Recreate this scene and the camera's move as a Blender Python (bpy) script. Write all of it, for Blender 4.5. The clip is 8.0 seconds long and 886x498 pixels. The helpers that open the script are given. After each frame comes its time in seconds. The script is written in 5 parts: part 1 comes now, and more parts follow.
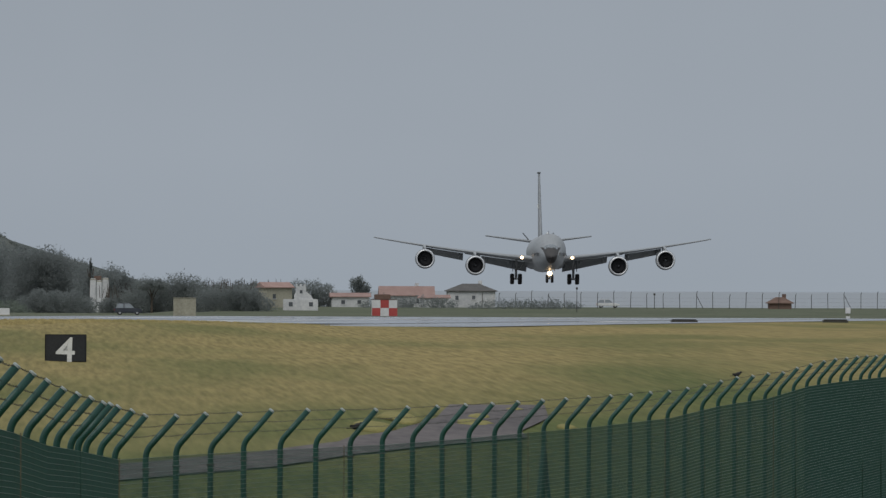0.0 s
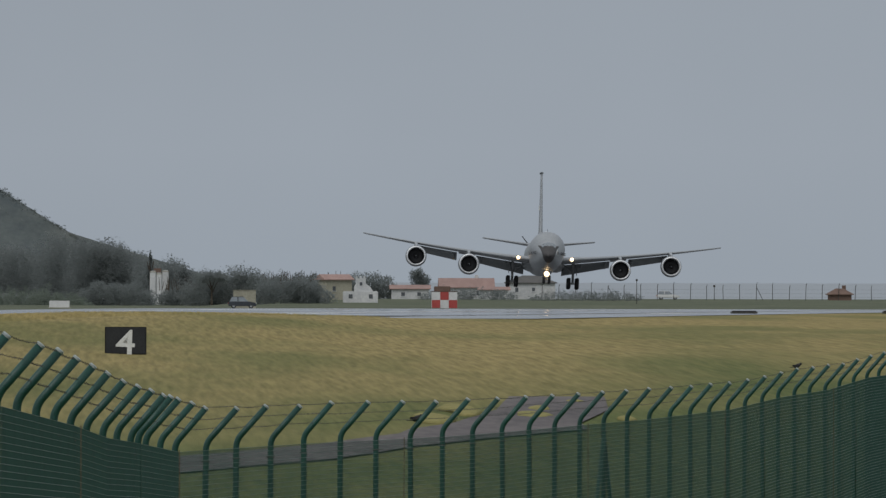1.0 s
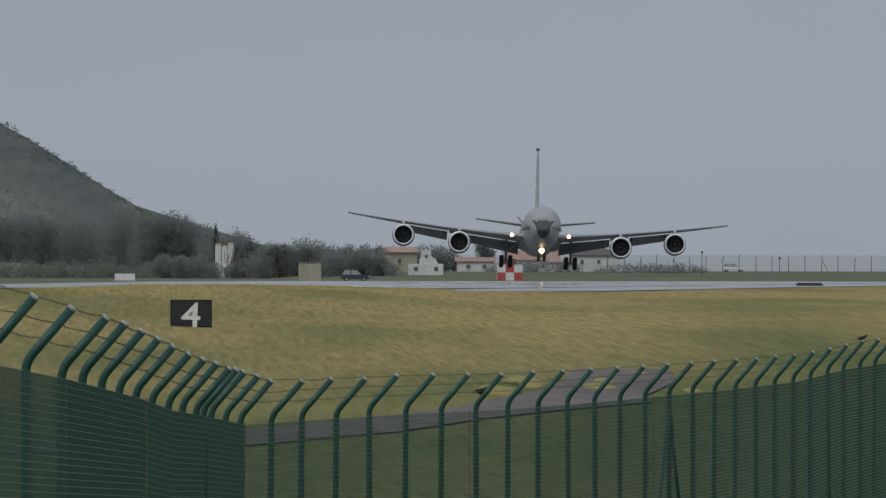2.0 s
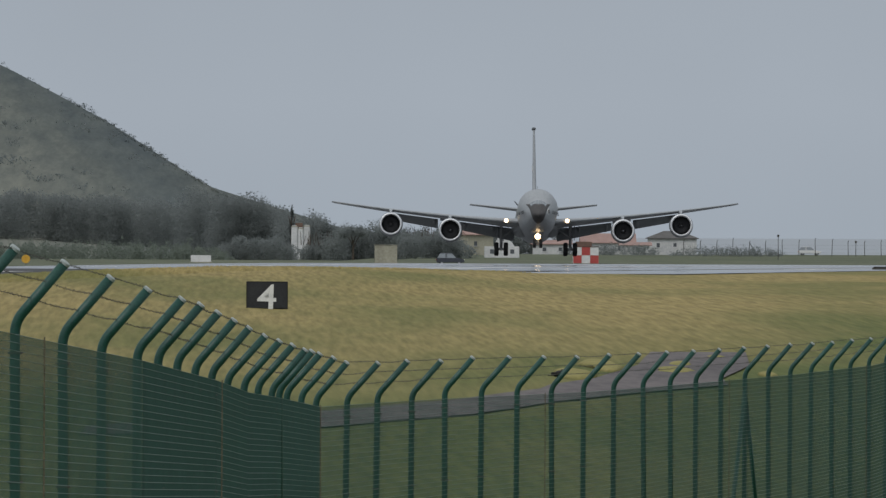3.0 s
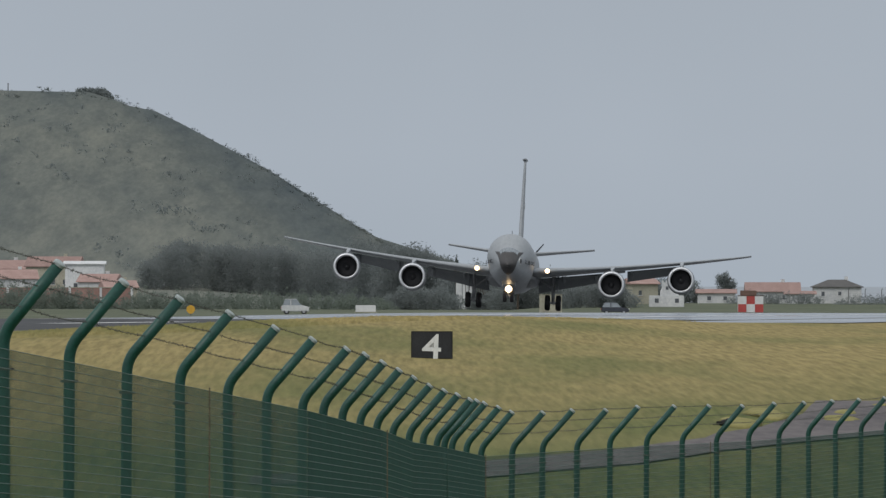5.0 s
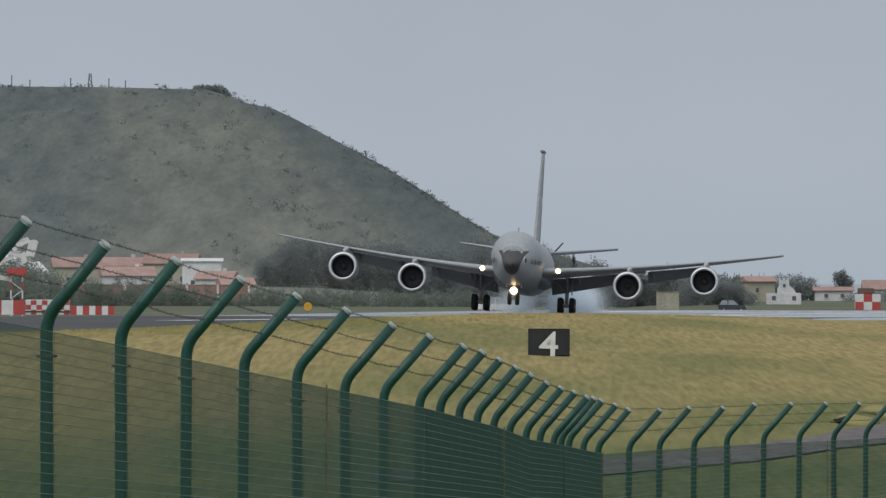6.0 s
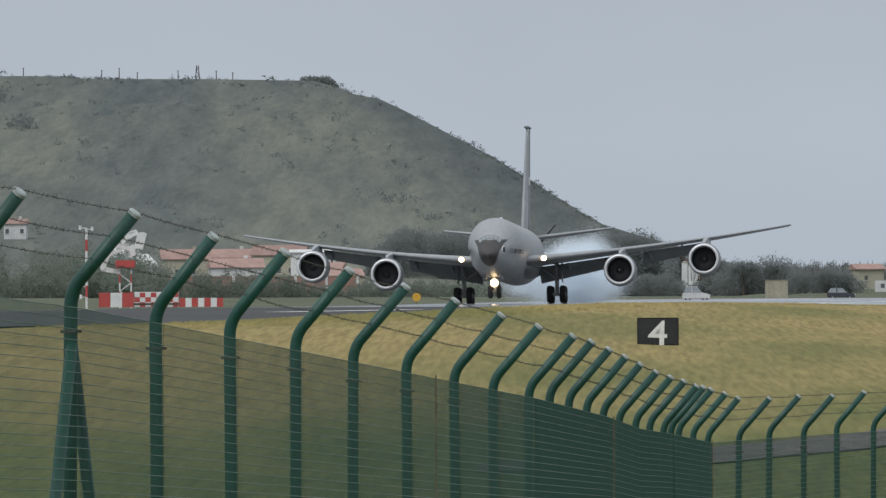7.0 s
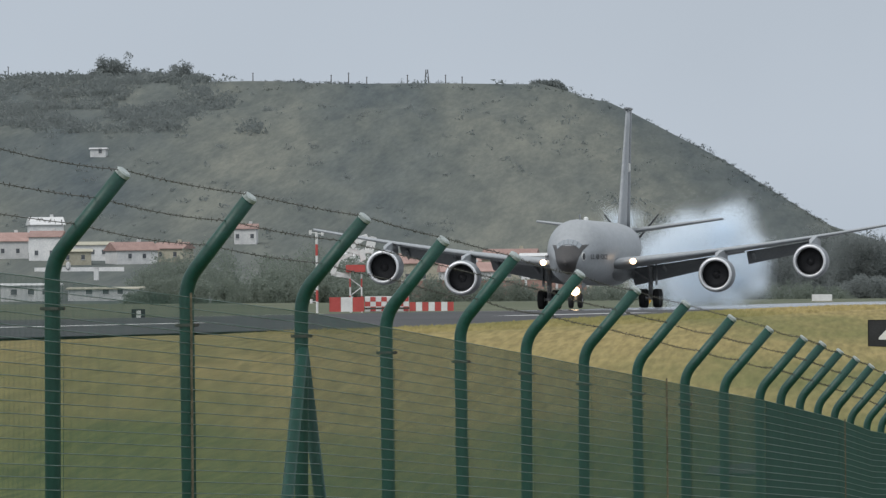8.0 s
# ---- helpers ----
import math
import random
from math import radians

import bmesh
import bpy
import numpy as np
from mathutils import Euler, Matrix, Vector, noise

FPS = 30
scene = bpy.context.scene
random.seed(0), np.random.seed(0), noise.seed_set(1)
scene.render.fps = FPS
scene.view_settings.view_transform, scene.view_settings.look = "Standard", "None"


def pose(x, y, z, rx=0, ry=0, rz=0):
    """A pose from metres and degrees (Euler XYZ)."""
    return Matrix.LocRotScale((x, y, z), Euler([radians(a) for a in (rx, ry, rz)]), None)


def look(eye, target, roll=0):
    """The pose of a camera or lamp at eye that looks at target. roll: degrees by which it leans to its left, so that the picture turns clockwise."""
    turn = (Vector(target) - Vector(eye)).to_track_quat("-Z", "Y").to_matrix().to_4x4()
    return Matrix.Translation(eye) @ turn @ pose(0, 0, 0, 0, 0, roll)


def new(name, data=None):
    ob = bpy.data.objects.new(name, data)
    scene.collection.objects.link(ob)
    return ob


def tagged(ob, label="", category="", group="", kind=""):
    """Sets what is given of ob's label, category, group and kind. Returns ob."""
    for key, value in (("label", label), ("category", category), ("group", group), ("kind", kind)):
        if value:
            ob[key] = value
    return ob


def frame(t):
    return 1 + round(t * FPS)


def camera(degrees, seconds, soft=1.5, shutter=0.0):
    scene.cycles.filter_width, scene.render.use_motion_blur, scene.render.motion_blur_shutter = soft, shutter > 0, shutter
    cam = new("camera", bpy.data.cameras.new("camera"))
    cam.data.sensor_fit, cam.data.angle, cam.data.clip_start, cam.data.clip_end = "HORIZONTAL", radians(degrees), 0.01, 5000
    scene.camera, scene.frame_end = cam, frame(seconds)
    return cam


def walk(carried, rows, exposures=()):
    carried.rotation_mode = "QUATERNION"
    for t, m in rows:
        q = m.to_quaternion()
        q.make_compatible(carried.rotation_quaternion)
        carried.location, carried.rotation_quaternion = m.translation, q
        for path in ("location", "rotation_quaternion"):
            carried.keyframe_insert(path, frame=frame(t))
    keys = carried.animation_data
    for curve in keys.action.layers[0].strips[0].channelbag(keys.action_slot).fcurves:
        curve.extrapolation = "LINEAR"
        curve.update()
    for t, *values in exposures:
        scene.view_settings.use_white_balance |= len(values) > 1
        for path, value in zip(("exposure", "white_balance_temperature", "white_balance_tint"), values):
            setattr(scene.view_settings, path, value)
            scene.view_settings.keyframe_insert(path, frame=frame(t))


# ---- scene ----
# ---------------------------------------------------------------- camera
EYE_Z = 6.0
cam = camera(4.988, 8.0, soft=1.4)


def aim(yaw, pitch, roll):
    """Pose of the standing camera: yaw to the right of +Y, pitch up, lean to the left, in degrees."""
    eye = Vector((0, 0, EYE_Z))
    a, b = radians(yaw), radians(pitch)
    return look(eye, eye + Vector((math.sin(a) * math.cos(b), math.cos(a) * math.cos(b), math.sin(b))) * 100, roll)


AIMS = [
    (0.0, 2.4955, 0.156, 0.234), (0.5, 2.3303, 0.1456, 0.241), (1.0, 2.159, 0.1096, 0.139),
    (1.5, 1.9278, 0.0476, 0.01), (1.7, 1.880, 0.0095, 0.03), (2.8, 1.4491, -0.1406, 0.231),
    (3.0, 1.3631, -0.1459, 0.264), (3.5, 1.1675, -0.0871, 0.191), (4.0, 0.9414, 0.0051, 0.055),
    (4.5, 0.7179, 0.101, 0.082), (4.7, 0.6096, 0.1295, 0.09), (5.8, -0.0847, 0.1299, 0.131),
    (6.0, -0.2247, 0.114, 0.139), (6.5, -0.5345, 0.0574, -0.028), (7.0, -0.8354, 0.0585, -0.237),
    (7.5, -1.3588, 0.069, -0.386), (8.0, -2.1316, 0.0866, -0.501),
]
walk(cam, [(t, aim(y, p, r)) for t, y, p, r in AIMS],
     exposures=[(0.0, 0.0), (1.7, -0.03), (3.2, 0.2), (4.7, 0.28), (6.5, 0.38), (8.0, 0.6)])

# ---------------------------------------------------------------- world and sun: a flat overcast
SUN_EL, SUN_AZ = 48.0, 215.0
world = bpy.data.worlds.new("overcast_sky")
scene.world = world
world.use_nodes = True
wn, wl = world.node_tree.nodes, world.node_tree.links
wbg = wn["Background"]
wsky = wn.new("ShaderNodeTexSky")
wsky.sky_type, wsky.sun_disc = "NISHITA", False
wsky.sun_elevation, wsky.sun_rotation = radians(SUN_EL), radians(SUN_AZ)
wsky.dust_density = 4.0
wsat = wn.new("ShaderNodeHueSaturation")
wsat.inputs["Saturation"].default_value = 0.35
wl.new(wsky.outputs[0], wsat.inputs["Color"])
wmix = wn.new("ShaderNodeMixRGB")
wmix.inputs[0].default_value = 0.86
wl.new(wsat.outputs[0], wmix.inputs[1])
# the cloud deck: grey, a little uneven, brighter overhead
wco = wn.new("ShaderNodeTexCoord")
wsep = wn.new("ShaderNodeSeparateXYZ")
wl.new(wco.outputs["Generated"], wsep.inputs[0])
wramp = wn.new("ShaderNodeValToRGB")
wramp.color_ramp.elements[0].position, wramp.color_ramp.elements[0].color = 0.0, (3.5, 3.98, 4.56, 1)
wramp.color_ramp.elements[1].position, wramp.color_ramp.elements[1].color = 0.7, (6.6, 6.9, 7.2, 1)
e = wramp.color_ramp.elements.new(0.012)
e.color = (3.64, 4.1, 4.68, 1)
e = wramp.color_ramp.elements.new(0.05)
e.color = (3.15, 3.58, 4.12, 1)
wl.new(wsep.outputs["Z"], wramp.inputs[0])
wnoise = wn.new("ShaderNodeTexNoise")
wnoise.inputs["Scale"].default_value, wnoise.inputs["Detail"].default_value = 22.0, 3.0
wl.new(wco.outputs["Generated"], wnoise.inputs["Vector"])
wmr = wn.new("ShaderNodeMapRange")
wmr.inputs["To Min"].default_value, wmr.inputs["To Max"].default_value = 0.93, 1.07
wl.new(wnoise.outputs["Fac"], wmr.inputs["Value"])
wmul = wn.new("ShaderNodeMixRGB")
wmul.blend_type = "MULTIPLY"
wmul.inputs[0].default_value = 1.0
wl.new(wramp.outputs[0], wmul.inputs[1])
wl.new(wmr.outputs[0], wmul.inputs[2])
wl.new(wmul.outputs[0], wmix.inputs[2])
wl.new(wmix.outputs[0], wbg.inputs["Color"])
wbg.inputs["Strength"].default_value = 0.1

sun = new("sun", bpy.data.lights.new("sun", "SUN"))
sun.data.energy, sun.data.angle, sun.data.color = 0.7, radians(25), (1.0, 0.97, 0.93)
sa, se = radians(SUN_AZ), radians(SUN_EL)
sun.matrix_world = look((100 * math.sin(sa) * math.cos(se), 100 * math.cos(sa) * math.cos(se), 100 * math.sin(se)), (0, 0, 0))


# ---------------------------------------------------------------- materials
def material(name, a, b, scale=2.0, rough=0.7, bump=0.2, metal=0.0, fine=None, vary=0.0, spec=0.5, stretch=(1, 1, 1), rough2=None):
    """Two colours mixed by coarse and fine noise, in object metres, with relief."""
    m = bpy.data.materials.new(name)
    m.use_nodes = True
    n, l = m.node_tree.nodes, m.node_tree.links
    p = n["Principled BSDF"]
    p.inputs["Metallic"].default_value = metal
    p.inputs["Specular IOR Level"].default_value = spec
    co = n.new("ShaderNodeTexCoord")
    mp = n.new("ShaderNodeMapping")
    mp.inputs["Scale"].default_value = stretch
    l.new(co.outputs["Object"], mp.inputs[0])
    big = n.new("ShaderNodeTexNoise")
    big.inputs["Scale"].default_value, big.inputs["Detail"].default_value = scale, 4.0
    small = n.new("ShaderNodeTexNoise")
    small.inputs["Scale"].default_value, small.inputs["Detail"].default_value = fine or scale * 9, 5.0
    l.new(mp.outputs[0], big.inputs["Vector"])
    l.new(mp.outputs[0], small.inputs["Vector"])
    mix = n.new("ShaderNodeMath")
    mix.operation = "MULTIPLY_ADD"
    mix.inputs[1].default_value = 0.55
    l.new(small.outputs["Fac"], mix.inputs[0])
    half = n.new("ShaderNodeMath")
    half.operation = "MULTIPLY"
    half.inputs[1].default_value = 0.45
    l.new(big.outputs["Fac"], half.inputs[0])
    l.new(half.outputs[0], mix.inputs[2])
    ramp = n.new("ShaderNodeValToRGB")
    ramp.color_ramp.elements[0].position, ramp.color_ramp.elements[0].color = 0.36, (*a, 1)
    ramp.color_ramp.elements[1].position, ramp.color_ramp.elements[1].color = 0.64, (*b, 1)
    l.new(mix.outputs[0], ramp.inputs[0])
    out = ramp.outputs[0]
    if vary:
        info = n.new("ShaderNodeObjectInfo")
        mr = n.new("ShaderNodeMapRange")
        mr.inputs["To Min"].default_value, mr.inputs["To Max"].default_value = 1 - vary, 1 + vary
        l.new(info.outputs["Random"], mr.inputs["Value"])
        hs = n.new("ShaderNodeHueSaturation")
        l.new(mr.outputs[0], hs.inputs["Value"])
        l.new(out, hs.inputs["Color"])
        out = hs.outputs[0]
    l.new(out, p.inputs["Base Color"])
    if rough2 is None:
        p.inputs["Roughness"].default_value = rough
    else:
        rr = n.new("ShaderNodeMapRange")
        rr.inputs["From Min"].default_value, rr.inputs["From Max"].default_value = 0.35, 0.65
        rr.inputs["To Min"].default_value, rr.inputs["To Max"].default_value = rough, rough2
        l.new(big.outputs["Fac"], rr.inputs["Value"])
        l.new(rr.outputs[0], p.inputs["Roughness"])
    if bump:
        bp = n.new("ShaderNodeBump")
        bp.inputs["Strength"].default_value, bp.inputs["Distance"].default_value = bump, 0.05
        l.new(small.outputs["Fac"], bp.inputs["Height"])
        l.new(bp.outputs[0], p.inputs["Normal"])
    return m


def glowing(name, colour, strength):
    m = bpy.data.materials.new(name)
    m.use_nodes = True
    p = m.node_tree.nodes["Principled BSDF"]
    p.inputs["Base Color"].default_value = (*colour, 1)
    p.inputs["Emission Color"].default_value = (*colour, 1)
    p.inputs["Emission Strength"].default_value = strength
    return m


def meadow(name):
    """Dry meadow: straw and green in streaks and patches, seen at a low angle."""
    m = bpy.data.materials.new(name)
    m.use_nodes = True
    n, l = m.node_tree.nodes, m.node_tree.links
    p = n["Principled BSDF"]
    p.inputs["Roughness"].default_value, p.inputs["Specular IOR Level"].default_value = 0.95, 0.1
    co = n.new("ShaderNodeTexCoord")
    sep = n.new("ShaderNodeSeparateXYZ")
    l.new(co.outputs["Object"], sep.inputs[0])

    def noise_at(scale, stretch, detail=4.0):
        mp = n.new("ShaderNodeMapping")
        mp.inputs["Scale"].default_value = stretch
        l.new(co.outputs["Object"], mp.inputs[0])
        t = n.new("ShaderNodeTexNoise")
        t.inputs["Scale"].default_value, t.inputs["Detail"].default_value = scale, detail
        l.new(mp.outputs[0], t.inputs["Vector"])
        return t.outputs["Fac"]

    def ramp(src, p0, c0, p1, c1):
        r = n.new("ShaderNodeValToRGB")
        r.color_ramp.elements[0].position, r.color_ramp.elements[0].color = p0, (*c0, 1)
        r.color_ramp.elements[1].position, r.color_ramp.elements[1].color = p1, (*c1, 1)
        l.new(src, r.inputs[0])
        return r.outputs[0]

    def mixed(f, c1, c2):
        x = n.new("ShaderNodeMixRGB")
        l.new(f, x.inputs[0])
        l.new(c1, x.inputs[1])
        l.new(c2, x.inputs[2])
        return x.outputs[0]

    straw = ramp(noise_at(4.6, (1, 0.028, 1), 8.0), 0.3, (0.195, 0.157, 0.066), 0.7, (0.35, 0.28, 0.122))
    green = ramp(noise_at(5.0, (1, 0.028, 1), 8.0), 0.3, (0.07, 0.092, 0.032), 0.7, (0.138, 0.156, 0.055))
    # mown and greener towards the fence, straw beyond; broken up by patches
    near = n.new("ShaderNodeMapRange")
    near.inputs["From Min"].default_value, near.inputs["From Max"].default_value = 205.0, 315.0
    near.inputs["To Min"].default_value, near.inputs["To Max"].default_value = 1.0, 0.0
    skew = n.new("ShaderNodeMath")
    skew.operation = "MULTIPLY_ADD"
    skew.inputs[1].default_value = -2.0
    l.new(sep.outputs["X"], skew.inputs[0])
    l.new(sep.outputs["Y"], skew.inputs[2])
    l.new(skew.outputs[0], near.inputs["Value"])
    patch = ramp(noise_at(0.1, (1, 0.16, 1), 8.0), 0.44, (0, 0, 0), 0.64, (1, 1, 1))
    add = n.new("ShaderNodeMath")
    add.operation = "MULTIPLY_ADD"
    add.use_clamp = True
    add.inputs[1].default_value = 0.62
    l.new(patch, add.inputs[0])
    nm = n.new("ShaderNodeMath")
    nm.operation = "MULTIPLY"
    nm.inputs[1].default_value = 0.88
    l.new(near.outputs[0], nm.inputs[0])
    l.new(nm.outputs[0], add.inputs[2])
    l.new(mixed(add.outputs[0], straw, green), p.inputs["Base Color"])
    bp = n.new("ShaderNodeBump")
    bp.inputs["Strength"].default_value, bp.inputs["Distance"].default_value = 0.6, 0.15
    l.new(noise_at(3.0, (1, 1, 1), 6.0), bp.inputs["Height"])
    l.new(bp.outputs[0], p.inputs["Normal"])
    return m


def hillside(name):
    """Scrub-covered hillside: slanting bands, clumps and fine grain, laid out across and up the slope; distance haze is
    mixed into the colours.
    """
    m = bpy.data.materials.new(name)
    m.use_nodes = True
    n, l = m.node_tree.nodes, m.node_tree.links
    p = n["Principled BSDF"]
    p.inputs["Roughness"].default_value, p.inputs["Specular IOR Level"].default_value = 1.0, 0.05
    co = n.new("ShaderNodeTexCoord")

    def layer(scale, turn, stretch, detail, rough=0.6):
        mp = n.new("ShaderNodeMapping")
        mp.vector_type = "TEXTURE"
        mp.inputs["Rotation"].default_value = (0, radians(turn), 0)
        mp.inputs["Scale"].default_value = stretch
        l.new(co.outputs["Object"], mp.inputs[0])
        t = n.new("ShaderNodeTexNoise")
        t.inputs["Scale"].default_value, t.inputs["Detail"].default_value, t.inputs["Roughness"].default_value = scale, detail, rough
        l.new(mp.outputs[0], t.inputs["Vector"])
        return t.outputs["Fac"]

    def ramp(src, stops):
        r = n.new("ShaderNodeValToRGB")
        r.color_ramp.elements[0].position, r.color_ramp.elements[0].color = stops[0][0], (*stops[0][1], 1)
        r.color_ramp.elements[1].position, r.color_ramp.elements[1].color = stops[-1][0], (*stops[-1][1], 1)
        for at, c in stops[1:-1]:
            r.color_ramp.elements.new(at).color = (*c, 1)
        l.new(src, r.inputs[0])
        return r.outputs[0]

    def blend(kind, f, a, b):
        x = n.new("ShaderNodeMixRGB")
        x.blend_type, x.inputs[0].default_value = kind, f
        l.new(a, x.inputs[1])
        l.new(b, x.inputs[2])
        return x.outputs[0]

    # greyed, bluish, low-contrast tones: aerial haze put into the base colour
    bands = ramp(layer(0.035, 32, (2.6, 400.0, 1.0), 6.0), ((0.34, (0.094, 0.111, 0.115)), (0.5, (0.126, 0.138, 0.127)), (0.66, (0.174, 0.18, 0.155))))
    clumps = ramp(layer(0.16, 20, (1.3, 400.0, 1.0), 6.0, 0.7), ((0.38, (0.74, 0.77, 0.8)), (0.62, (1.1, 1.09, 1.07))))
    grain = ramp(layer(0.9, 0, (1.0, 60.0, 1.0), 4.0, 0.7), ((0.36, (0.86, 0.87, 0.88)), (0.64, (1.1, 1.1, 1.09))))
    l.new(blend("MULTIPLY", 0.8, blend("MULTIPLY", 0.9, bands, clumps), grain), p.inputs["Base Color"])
    return m


M = {}
M["meadow"] = meadow("dry_meadow")
M["verge"] = material("green_verge", (0.085, 0.098, 0.066), (0.14, 0.152, 0.105), 0.08, 1.0, 0.3, fine=1.5, spec=0.1)
M["blade"] = material("grass_blades", (0.3, 0.25, 0.09), (0.42, 0.35, 0.15), 0.3, 0.95, 0, fine=4.0, spec=0.1)
M["weed"] = material("road_weeds", (0.19, 0.178, 0.066), (0.31, 0.275, 0.115), 1.2, 0.95, 0.4, fine=9.0, spec=0.1)
M["asphalt"] = material("asphalt", (0.055, 0.057, 0.06), (0.09, 0.091, 0.095), 0.12, 0.95, 0.25, fine=4.0, spec=0.12, stretch=(1, 0.3, 1))
M["wet"] = material("wet_runway", (0.09, 0.092, 0.096), (0.15, 0.152, 0.157), 0.05, 0.05, 0.004, fine=3.0, rough2=0.22, stretch=(1, 0.15, 1))
M["road"] = material("worn_tarmac", (0.055, 0.047, 0.048), (0.13, 0.112, 0.108), 0.45, 0.9, 0.3, fine=3.5, stretch=(1, 0.12, 1))
M["line"] = material("line_paint", (0.6, 0.6, 0.58), (0.8, 0.8, 0.78), 0.8, 0.6, 0.1)
M["green"] = material("green_coating", (0.003, 0.042, 0.031), (0.006, 0.07, 0.051), 3.0, 0.45, 0.05, fine=40.0, vary=0.12)
M["wire_light"] = material("pale_green_wire", (0.017, 0.064, 0.051), (0.032, 0.1, 0.08), 3.0, 0.35, 0.0, fine=30.0)
M["rust"] = material("rusty_bar", (0.06, 0.055, 0.035), (0.17, 0.14, 0.09), 6.0, 0.8, 0.1)
M["wire"] = material("green_wire", (0.012, 0.05, 0.038), (0.02, 0.075, 0.056), 3.0, 0.5, 0.0, fine=30.0)
M["cap"] = material("grey_cap", (0.25, 0.29, 0.285), (0.38, 0.42, 0.41), 9.0, 0.5, 0.1)
M["steel"] = material("dull_steel", (0.05, 0.05, 0.045), (0.11, 0.1, 0.085), 8.0, 0.6, 0.1, metal=0.5)
M["skin"] = material("grey_skin", (0.25, 0.268, 0.284), (0.325, 0.344, 0.36), 0.35, 0.42, 0.03, fine=4.0, stretch=(1, 0.4, 1))
M["skin2"] = material("grey_panel", (0.17, 0.185, 0.2), (0.24, 0.255, 0.27), 0.6, 0.45, 0.03, fine=5.0)
M["radome"] = material("dark_radome", (0.036, 0.034, 0.034), (0.058, 0.054, 0.053), 1.5, 0.55, 0.02)
M["flap"] = material("flap_grey", (0.23, 0.25, 0.265), (0.31, 0.33, 0.345), 0.8, 0.55, 0.03)
M["lip"] = material("bare_metal_lip", (0.68, 0.69, 0.71), (0.82, 0.83, 0.84), 4.0, 0.38, 0.02, metal=0.5)
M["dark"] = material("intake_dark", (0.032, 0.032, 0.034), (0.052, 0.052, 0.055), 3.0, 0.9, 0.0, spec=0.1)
M["tyre"] = material("tyre_rubber", (0.012, 0.012, 0.013), (0.03, 0.03, 0.031), 6.0, 0.8, 0.1)
M["strut"] = material("gear_paint", (0.3, 0.31, 0.32), (0.45, 0.46, 0.47), 4.0, 0.45, 0.05)
M["pane"] = material("cockpit_glass", (0.18, 0.205, 0.225), (0.27, 0.3, 0.325), 2.0, 0.15, 0.0)
M["mark"] = material("dark_marking", (0.03, 0.033, 0.038), (0.055, 0.058, 0.062), 5.0, 0.6, 0.0)
M["lamp_warm"] = glowing("nose_lamp", (1.0, 0.7, 0.38), 5.0)
M["lamp_white"] = glowing("wing_lamp", (1.0, 0.7, 0.42), 4.5)
M["navy"] = material("dark_blue_paint", (0.035, 0.04, 0.052), (0.06, 0.066, 0.08), 3.0, 0.35, 0.0)
M["sign_black"] = material("sign_black", (0.01, 0.011, 0.014), (0.024, 0.026, 0.03), 2.0, 0.5, 0.05)
M["sign_white"] = material("sign_white", (0.62, 0.64, 0.62), (0.8, 0.8, 0.78), 3.0, 0.6, 0.05)
M["white"] = material("white_render", (0.5, 0.51, 0.52), (0.68, 0.68, 0.67), 0.4, 0.85, 0.1, vary=0.12)
M["cream"] = material("cream_wall", (0.3, 0.285, 0.22), (0.42, 0.4, 0.32), 0.5, 0.85, 0.1, vary=0.1)
M["red_roof"] = material("clay_tiles", (0.25, 0.16, 0.14), (0.37, 0.25, 0.22), 0.6, 0.85, 0.3, fine=5.0, vary=0.15)
M["dark_roof"] = material("dark_tiles", (0.07, 0.068, 0.066), (0.12, 0.115, 0.11), 0.6, 0.85, 0.3, fine=5.0)
M["brick"] = material("brown_wall", (0.12, 0.075, 0.06), (0.2, 0.13, 0.1), 0.8, 0.85, 0.2)
M["terracotta"] = material("terracotta_wall", (0.26, 0.15, 0.125), (0.36, 0.23, 0.195), 0.5, 0.9, 0.15, fine=4.0)
M["window"] = material("house_window", (0.07, 0.078, 0.088), (0.13, 0.138, 0.148), 1.0, 0.15, 0.0)
M["red"] = material("signal_red", (0.38, 0.055, 0.05), (0.5, 0.085, 0.075), 1.5, 0.55, 0.05)
M["signal_white"] = material("signal_white", (0.6, 0.6, 0.6), (0.76, 0.76, 0.75), 1.5, 0.55, 0.05)
M["yellow"] = material("sign_yellow", (0.55, 0.3, 0.03), (0.7, 0.4, 0.05), 2.0, 0.6, 0.05)
# dark woods and hedges, base colour lightened and blued to paint in haze
M["leaf"] = material("haze_lightened_foliage", (0.125, 0.141, 0.14), (0.19, 0.208, 0.2), 0.25, 0.95, 0.0, fine=1.4, vary=0.2, spec=0.1)
M["leaf2"] = material("scrub_foliage", (0.11, 0.134, 0.112), (0.185, 0.21, 0.175), 0.25, 0.95, 0.0, fine=1.2, vary=0.2, spec=0.1)
# hill trees and bushes: haze of the distance painted into the leaf colour
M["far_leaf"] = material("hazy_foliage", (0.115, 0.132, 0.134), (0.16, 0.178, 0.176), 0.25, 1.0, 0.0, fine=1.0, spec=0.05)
M["bark"] = material("bark", (0.05, 0.04, 0.03), (0.1, 0.08, 0.06), 3.0, 0.95, 0.4)
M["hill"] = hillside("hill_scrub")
M["sea"] = material("sea_water", (0.2, 0.225, 0.25), (0.25, 0.275, 0.3), 0.01, 0.35, 0.3, fine=0.3)
M["smoke"] = material("tyre_smoke", (0.55, 0.63, 0.72), (0.72, 0.78, 0.84), 0.5, 1.0, 0.0, spec=0.0)
M["smoke"].use_nodes = True
sn, sl = M["smoke"].node_tree.nodes, M["smoke"].node_tree.links
